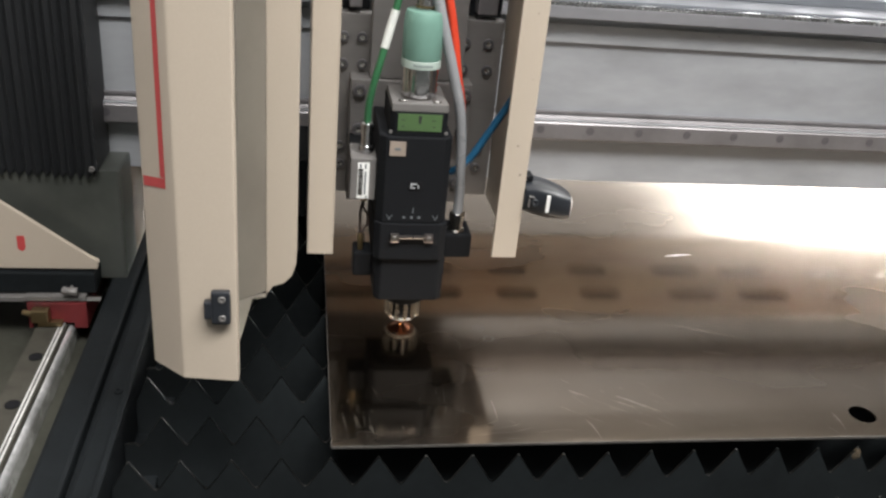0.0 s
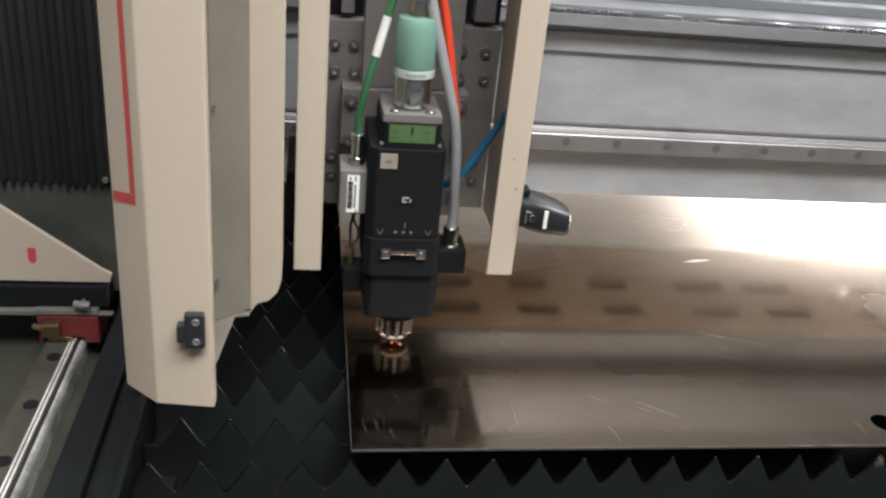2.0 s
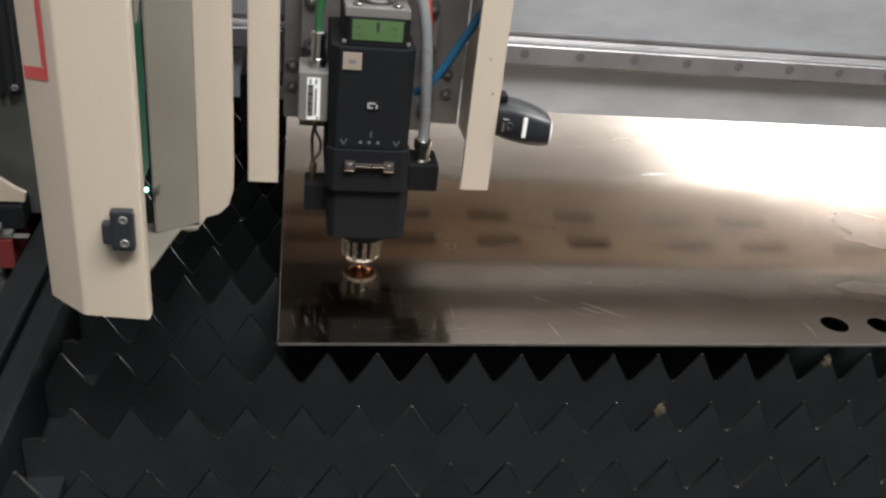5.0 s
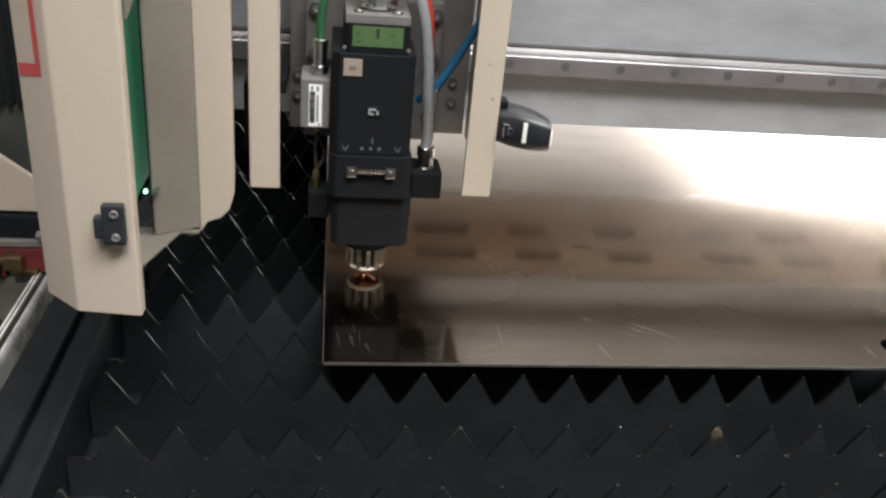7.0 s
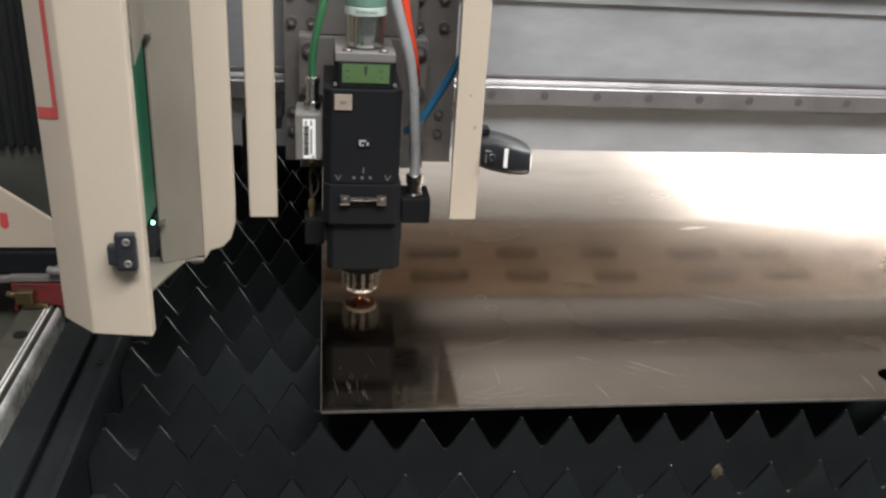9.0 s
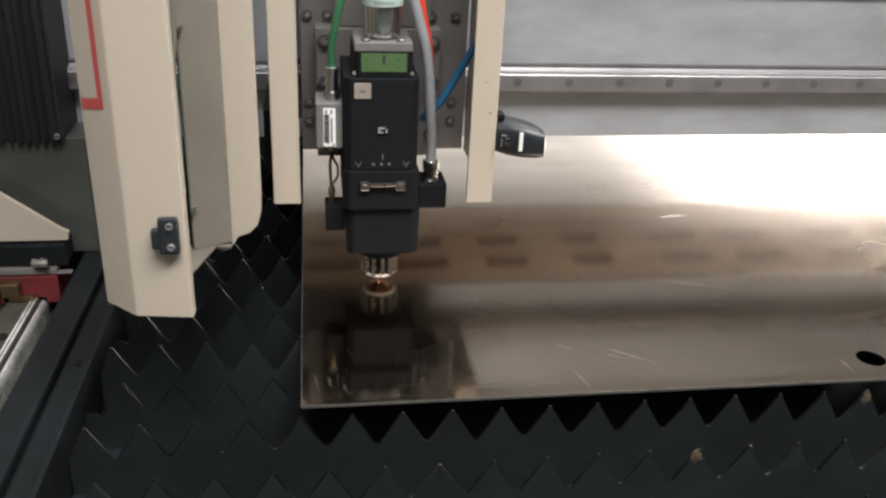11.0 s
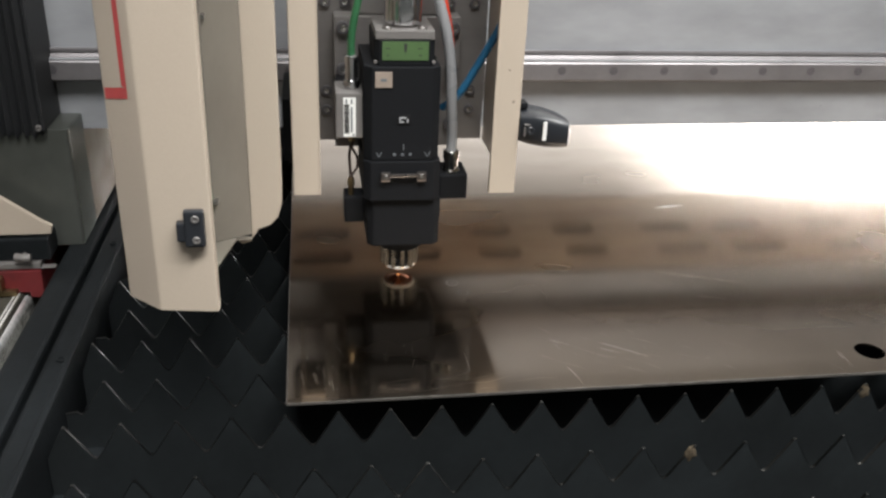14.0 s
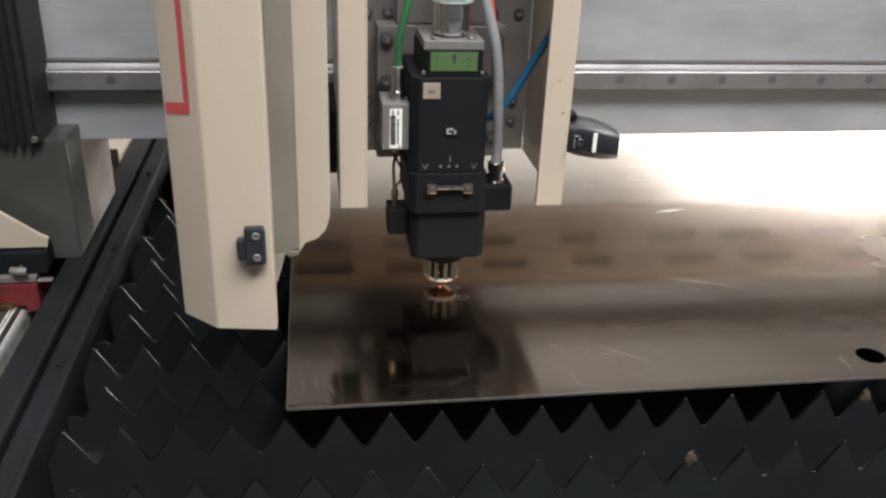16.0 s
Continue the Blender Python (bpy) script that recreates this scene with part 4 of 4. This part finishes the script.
        bm.transform(Matrix.Translation((cx + 0.01825 * math.cos(a), -0.006 + 0.01825 * math.sin(a), 0)) @ Matrix.Rotation(a + math.pi / 2, 4, "Z"))
        part("print_bar", bm, GREYINK, ring)
    part("fibre_receiver", lathe([(0.0178, 1.0821), (0.0181, 1.0830), (0.0181, 1.1140), (0.0172, 1.1215), (0.0160, 1.1245), (0.0120, 1.1250)], (cx, -0.006), 48), MINT, h, "mint green anodised cylinder", smooth=True)
    part("connector_collar", lathe([(0.0078, 1.1253), (0.0082, 1.1258), (0.0082, 1.1400), (0.0072, 1.1410)], (cx, -0.006), 32), RAIL, h, smooth=True)
    part("connector_ring", lathe([(0.0086, 1.1270), (0.0086, 1.1290)], (cx, -0.006), 32), BRASS, h)
    part("connector_cap", lathe([(0.0125, 1.1413), (0.0130, 1.1418), (0.0130, 1.1475), (0.0120, 1.1485)], (cx, -0.006), 32), SLEEVE, h, "pale plastic cap", smooth=True)
    part("cable_gland", lathe([(0.0105, 1.1487), (0.0100, 1.1580), (0.0075, 1.1600), (0.0060, 1.22)], (cx, -0.006), 28), RAILDARK, h, smooth=True)
    for x in (-0.0155, 0.0115):
        part("cap_screw", tube([(x + cx, -0.006, 1.155), (x + cx + 0.004, -0.012, 1.156)], 0.0026), CHROME, h)
    # nozzle
    part("sensor_collar", lathe([(0.0215, 0.8320), (0.0225, 0.8330), (0.0225, 0.8416)], (0.0012, 0.001), 40), BLACK, h, smooth=True)
    bm = bmesh.new()
    n = 72
    rows = []
    for z, k1 in ((0.8120, 0.97), (0.8135, 1.0), (0.8300, 1.0), (0.8316, 0.985)):
        row = []
        for k in range(n):
            a = 2 * math.pi * k / n
            r = (0.0188, 0.0190, 0.0188, 0.0158, 0.0152, 0.0158)[k % 6] * k1
            row.append(bm.verts.new((0.001 + r * math.cos(a), r * math.sin(a), z)))
        rows.append(row)
    for a, c in zip(rows, rows[1:]):
        for k in range(n):
            f = bm.faces.new((a[k], a[(k + 1) % n], c[(k + 1) % n], c[k]))
            # groove faces near-black: shade between the flutes put into the colour
            f.material_index = 1 if k % 6 in (3, 4) else 0
    bm.faces.new(rows[0][::-1])
    bm.faces.new(rows[-1])
    part("clamp_ring", bm, [CLAMP, HOLE], h, "fluted chrome clamp ring")
    part("ceramic_ring", lathe([(0.0150, 0.8092), (0.0156, 0.8098), (0.0156, 0.8118)], (0.001, 0), 40), WHITE, h, "white ceramic ring", smooth=True)
    part("nozzle_flange", lathe([(0.0118, 0.8078), (0.0145, 0.8082), (0.0145, 0.8090)], (0.0005, 0), 40), COPPER, h, smooth=True)
    part("nozzle", lathe([(0.0018, 0.8025), (0.0024, 0.8027), (0.0095, 0.8066), (0.0110, 0.8077)], (0, 0), 32), COPPER, h, "copper nozzle", smooth=True)
    bm = bmesh.new()
    bmesh.ops.create_icosphere(bm, subdivisions=2, radius=0.0011)
    bm.transform(Matrix.Translation((0, -0.002, 0.8030)))
    part("cutting_glow", bm, SPARK, h, "glowing cutting point")
    # gas inlet
    inlet = part("gas_block", box(0.0368, 0.0652, -0.0080, 0.030, 0.8800, 0.9055, 0.0025), BLACK, h)
    part("gas_fitting", lathe([(0.0085, 0.9056), (0.0085, 0.9075), (0.0068, 0.9090), (0.0068, 0.9180), (0.0078, 0.9185), (0.0078, 0.9260), (0.0060, 0.9270)], (0.0494, 0.002), 24), CHROME, inlet, "chrome push-in hose fitting", smooth=True)


cutting_head()


def preamplifier():
    p = on_head(thing("sensor_box", "small silver metal sensor box with a barcode label", "sensor box"))
    body = part("housing", box(-0.0602, -0.0362, -0.0212, 0.020, 0.9472, 0.9890, 0.0012), ALU, p)
    part("back_spacer", box(-0.058, -0.0365, 0.0203, 0.0597, 0.950, 0.985), BLACK, p)
    lab = part("label", box(-0.0535, -0.0425, -0.0216, -0.0213, 0.9488, 0.9848), WHITE, p, "white barcode label")
    z, k, rng = 0.9520, 0, random.Random(8)
    while z < 0.9775:
        w = rng.choice((0.0005, 0.0008, 0.0012))
        part("code_bar", box(-0.0528, -0.0482, -0.0219, -0.0217, z, z + w), INK, lab)
        z += w + rng.choice((0.0004, 0.0007))
    for x, z0, z1 in ((-0.0462, 0.953, 0.976), (-0.0508, 0.9795, 0.9835), (-0.0462, 0.979, 0.9835), (-0.0446, 0.9495, 0.9515)):
        part("print_bar", box(x - 0.0008, x + 0.0008, -0.0219, -0.0217, z0, z1), GREYINK, lab)
    part("connector", lathe([(0.0062, 0.9892), (0.0062, 0.9915), (0.0075, 0.9918), (0.0075, 0.9965), (0.0058, 0.9970), (0.0058, 1.0120), (0.0064, 1.0124), (0.0064, 1.0180), (0.0048, 1.0190)], (-0.0452, -0.004), 24), RAIL, p, "round silver cable connector", smooth=True)
    part("socket", lathe([(0.0036, 0.9380), (0.0036, 0.9470)], (-0.0452, 0.0), 16), BRASS, p)
    part("wire", tube([(-0.0452, 0, 0.938), (-0.0445, 0, 0.930), (-0.0405, -0.001, 0.922), (-0.0405, -0.001, 0.912), (-0.0445, 0, 0.905), (-0.0462, 0, 0.902)], 0.0012), WIRE, p)
    part("wire", tube([(-0.0452, 0, 0.938), (-0.0475, 0, 0.925), (-0.0470, 0, 0.910), (-0.0465, 0, 0.902)], 0.0014), WIRE, p)
    part("plug", lathe([(0.0022, 0.8800), (0.0026, 0.8850), (0.0026, 0.8930), (0.0034, 0.8935), (0.0034, 0.8990), (0.0022, 0.9020)], (-0.0462, 0), 16), BRASS, p, "brass cable plug", smooth=True)
    part("plug_block", box(-0.0530, -0.0342, -0.008, 0.018, 0.8580, 0.8840, 0.002), BLACK, p)


preamplifier()


def hoses():
    green = on_head(thing("green_hose", "green hose with a white sleeve, plugged into the sensor box", "hose"))
    part("hose", tube([(-0.0455, -0.004, 1.018), (-0.0452, -0.006, 1.035), (-0.0420, -0.008, 1.055), (-0.0375, -0.008, 1.074), (-0.0335, -0.006, 1.090), (-0.0290, -0.004, 1.108), (-0.0240, -0.002, 1.128), (-0.0190, 0, 1.150), (-0.0180, 0.004, 1.19), (-0.02, 0.01, 1.28)], 0.0034), GREENHOSE, green, smooth=True)
    part("sleeve", tube([(-0.0337, -0.006, 1.0890), (-0.0290, -0.004, 1.108), (-0.0253, -0.0025, 1.1225)], 0.0040), SLEEVE, green, "white sleeve", smooth=True)
    clear = on_head(thing("clear_hose", "milky translucent gas hose", "hose"))
    part("hose", tube([(0.0494, 0.002, 0.924), (0.0492, 0.000, 0.945), (0.0465, -0.006, 0.975), (0.0435, -0.010, 1.010), (0.0385, -0.012, 1.040), (0.0305, -0.012, 1.068), (0.0195, -0.011, 1.105), (0.0105, -0.010, 1.136), (0.004, -0.008, 1.17), (0.0, -0.004, 1.26)], 0.0049), CLEARHOSE, clear, smooth=True)
    red = on_head(thing("red_hose", "bright red air hose", "hose"))
    part("hose", tube([(0.0510, 0.040, 1.005), (0.0480, 0.026, 1.022), (0.0440, 0.020, 1.042), (0.0390, 0.018, 1.062), (0.0330, 0.018, 1.096), (0.0245, 0.016, 1.131), (0.0150, 0.010, 1.156), (0.012, 0.008, 1.22)], 0.0042), REDHOSE, red, smooth=True)
    blue = on_head(thing("blue_hose", "bright blue air hose", "hose"))
    part("hose", tube([(0.0400, 0.010, 0.966), (0.0480, 0.004, 0.974), (0.0570, 0.000, 0.986), (0.0730, 0.000, 1.014), (0.0870, -0.006, 1.044), (0.0905, -0.022, 1.068), (0.0915, -0.030, 1.10), (0.0915, -0.030, 1.16)], 0.0036), BLUEHOSE, blue, smooth=True)


hoses()


def pod():
    p = on_head(thing("pointer_pod", "glossy black plastic pod fixed to the cover strip", "pod"))
    bm = bmesh.new()
    secs = [(0.1016, -0.0350, 0.9510, 0.9790, 0.017), (0.1120, -0.0380, 0.9485, 0.9810, 0.019), (0.1240, -0.0440, 0.9480, 0.9800, 0.019), (0.1350, -0.0500, 0.9490, 0.9775, 0.017), (0.1420, -0.0540, 0.9505, 0.9745, 0.013), (0.1440, -0.0550, 0.9530, 0.9710, 0.009)]
    rings = []
    n = 20
    for x, y, z0, z1, hw in secs:
        row = []
        for k in range(n):
            a = 2 * math.pi * k / n
            c, s = math.cos(a), math.sin(a)
            u, v = math.copysign(abs(c) ** 0.55, c), math.copysign(abs(s) ** 0.55, s)
            row.append(bm.verts.new((x, y + hw * u, (z0 + z1) / 2 + (z1 - z0) / 2 * v)))
        rings.append(row)
    for a, c in zip(rings, rings[1:]):
        for k in range(n):
            bm.faces.new((a[k], a[(k + 1) % n], c[(k + 1) % n], c[k]))
    bm.faces.new(rings[0][::-1])
    bm.faces.new(rings[-1])
    shell = part("shell", bm, BLACKGLOSS, p, smooth=True)
    part("lens_slit", box(0.1195, 0.1230, -0.0632, -0.0615, 0.9570, 0.9740, 0.0005), WHITE, shell, "white slit")
    part("lens_ring", disc_bolt((0.1100, -0.0565, 0.9640), "-y", 0.0038, 0.0015), BLACKGLOSS, shell)
    for x0, z0, w, h in ((0.1045, 0.9590, 0.0010, 0.0080), (0.1085, 0.9600, 0.0010, 0.0075), (0.1045, 0.9690, 0.0050, 0.0009)):
        part("print_bar", box(x0, x0 + w, -0.0572, -0.0535, z0, z0 + h), ALU, shell)
    part("clip", box(0.1020, 0.1090, -0.045, -0.030, 0.9810, 0.9860, 0.001), BLACK, shell)


pod()


# ---- sparks ----
# where each spark flies: seconds and place
SPARK_FLIGHTS = [
    [(0, (0.085, 0.130, 0.789)), (11.2, (0.085, 0.130, 0.789)), (11.3, (0.0795, -0.045, 0.757)), (11.4, (0.079, -0.050, 0.600)), (11.5, (0.079, -0.050, 0.430)), (16, (0.079, -0.050, 0.430))],
    [(0, (0.100, 0.135, 0.789)), (11.2, (0.100, 0.135, 0.789)), (11.3, (0.0890, -0.046, 0.760)), (11.4, (0.091, -0.052, 0.600)), (11.5, (0.091, -0.052, 0.430)), (16, (0.091, -0.052, 0.430))],
    [(0, (0.120, 0.130, 0.789)), (11.2, (0.120, 0.130, 0.789)), (11.3, (0.1315, -0.045, 0.758)), (11.4, (0.133, -0.050, 0.600)), (11.5, (0.133, -0.050, 0.430)), (16, (0.133, -0.050, 0.430))],
    [(0, (0.140, 0.132, 0.789)), (11.4, (0.140, 0.132, 0.789)), (11.5, (0.2520, -0.045, 0.757)), (11.6, (0.258, -0.050, 0.600)), (11.7, (0.258, -0.050, 0.430)), (16, (0.258, -0.050, 0.430))],
    [(0, (0.050, 0.190, 0.789)), (11.3, (0.050, 0.190, 0.789)), (11.4, (-0.0140, 0.100, 0.884)), (11.5, (-0.030, 0.080, 0.620)), (11.6, (-0.030, 0.080, 0.430)), (16, (-0.030, 0.080, 0.430))],
]
SPARKS = []


def sparks():
    for k in range(len(SPARK_FLIGHTS)):
        bm = bmesh.new()
        bmesh.ops.create_icosphere(bm, subdivisions=2, radius=1.0)
        for v in bm.verts:
            v.co = Vector((v.co.x * 0.0006 * (1.2 - 0.6 * v.co.z), v.co.y * 0.0006, v.co.z * 0.0060))
        ob = new("spark", finish(bm, "spark", SPARK, True))
        SPARKS.append(tagged(ob, "tiny glowing orange spark from the cut", "spark", "sparks from the cut"))


sparks()


# ---- what moves ----
def motions():
    for ob, flight in zip(SPARKS, SPARK_FLIGHTS):
        walk(ob, [(t, pose(*p)) for t, p in flight])
    for ob in HEAD_THINGS:
        walk(ob, [(t, pose(x, y, 0)) for t, x, y in HEAD])
    for ob in GANTRY_THINGS:
        walk(ob, [(t, pose(0, y, 0)) for t, x, y in HEAD])


motions()
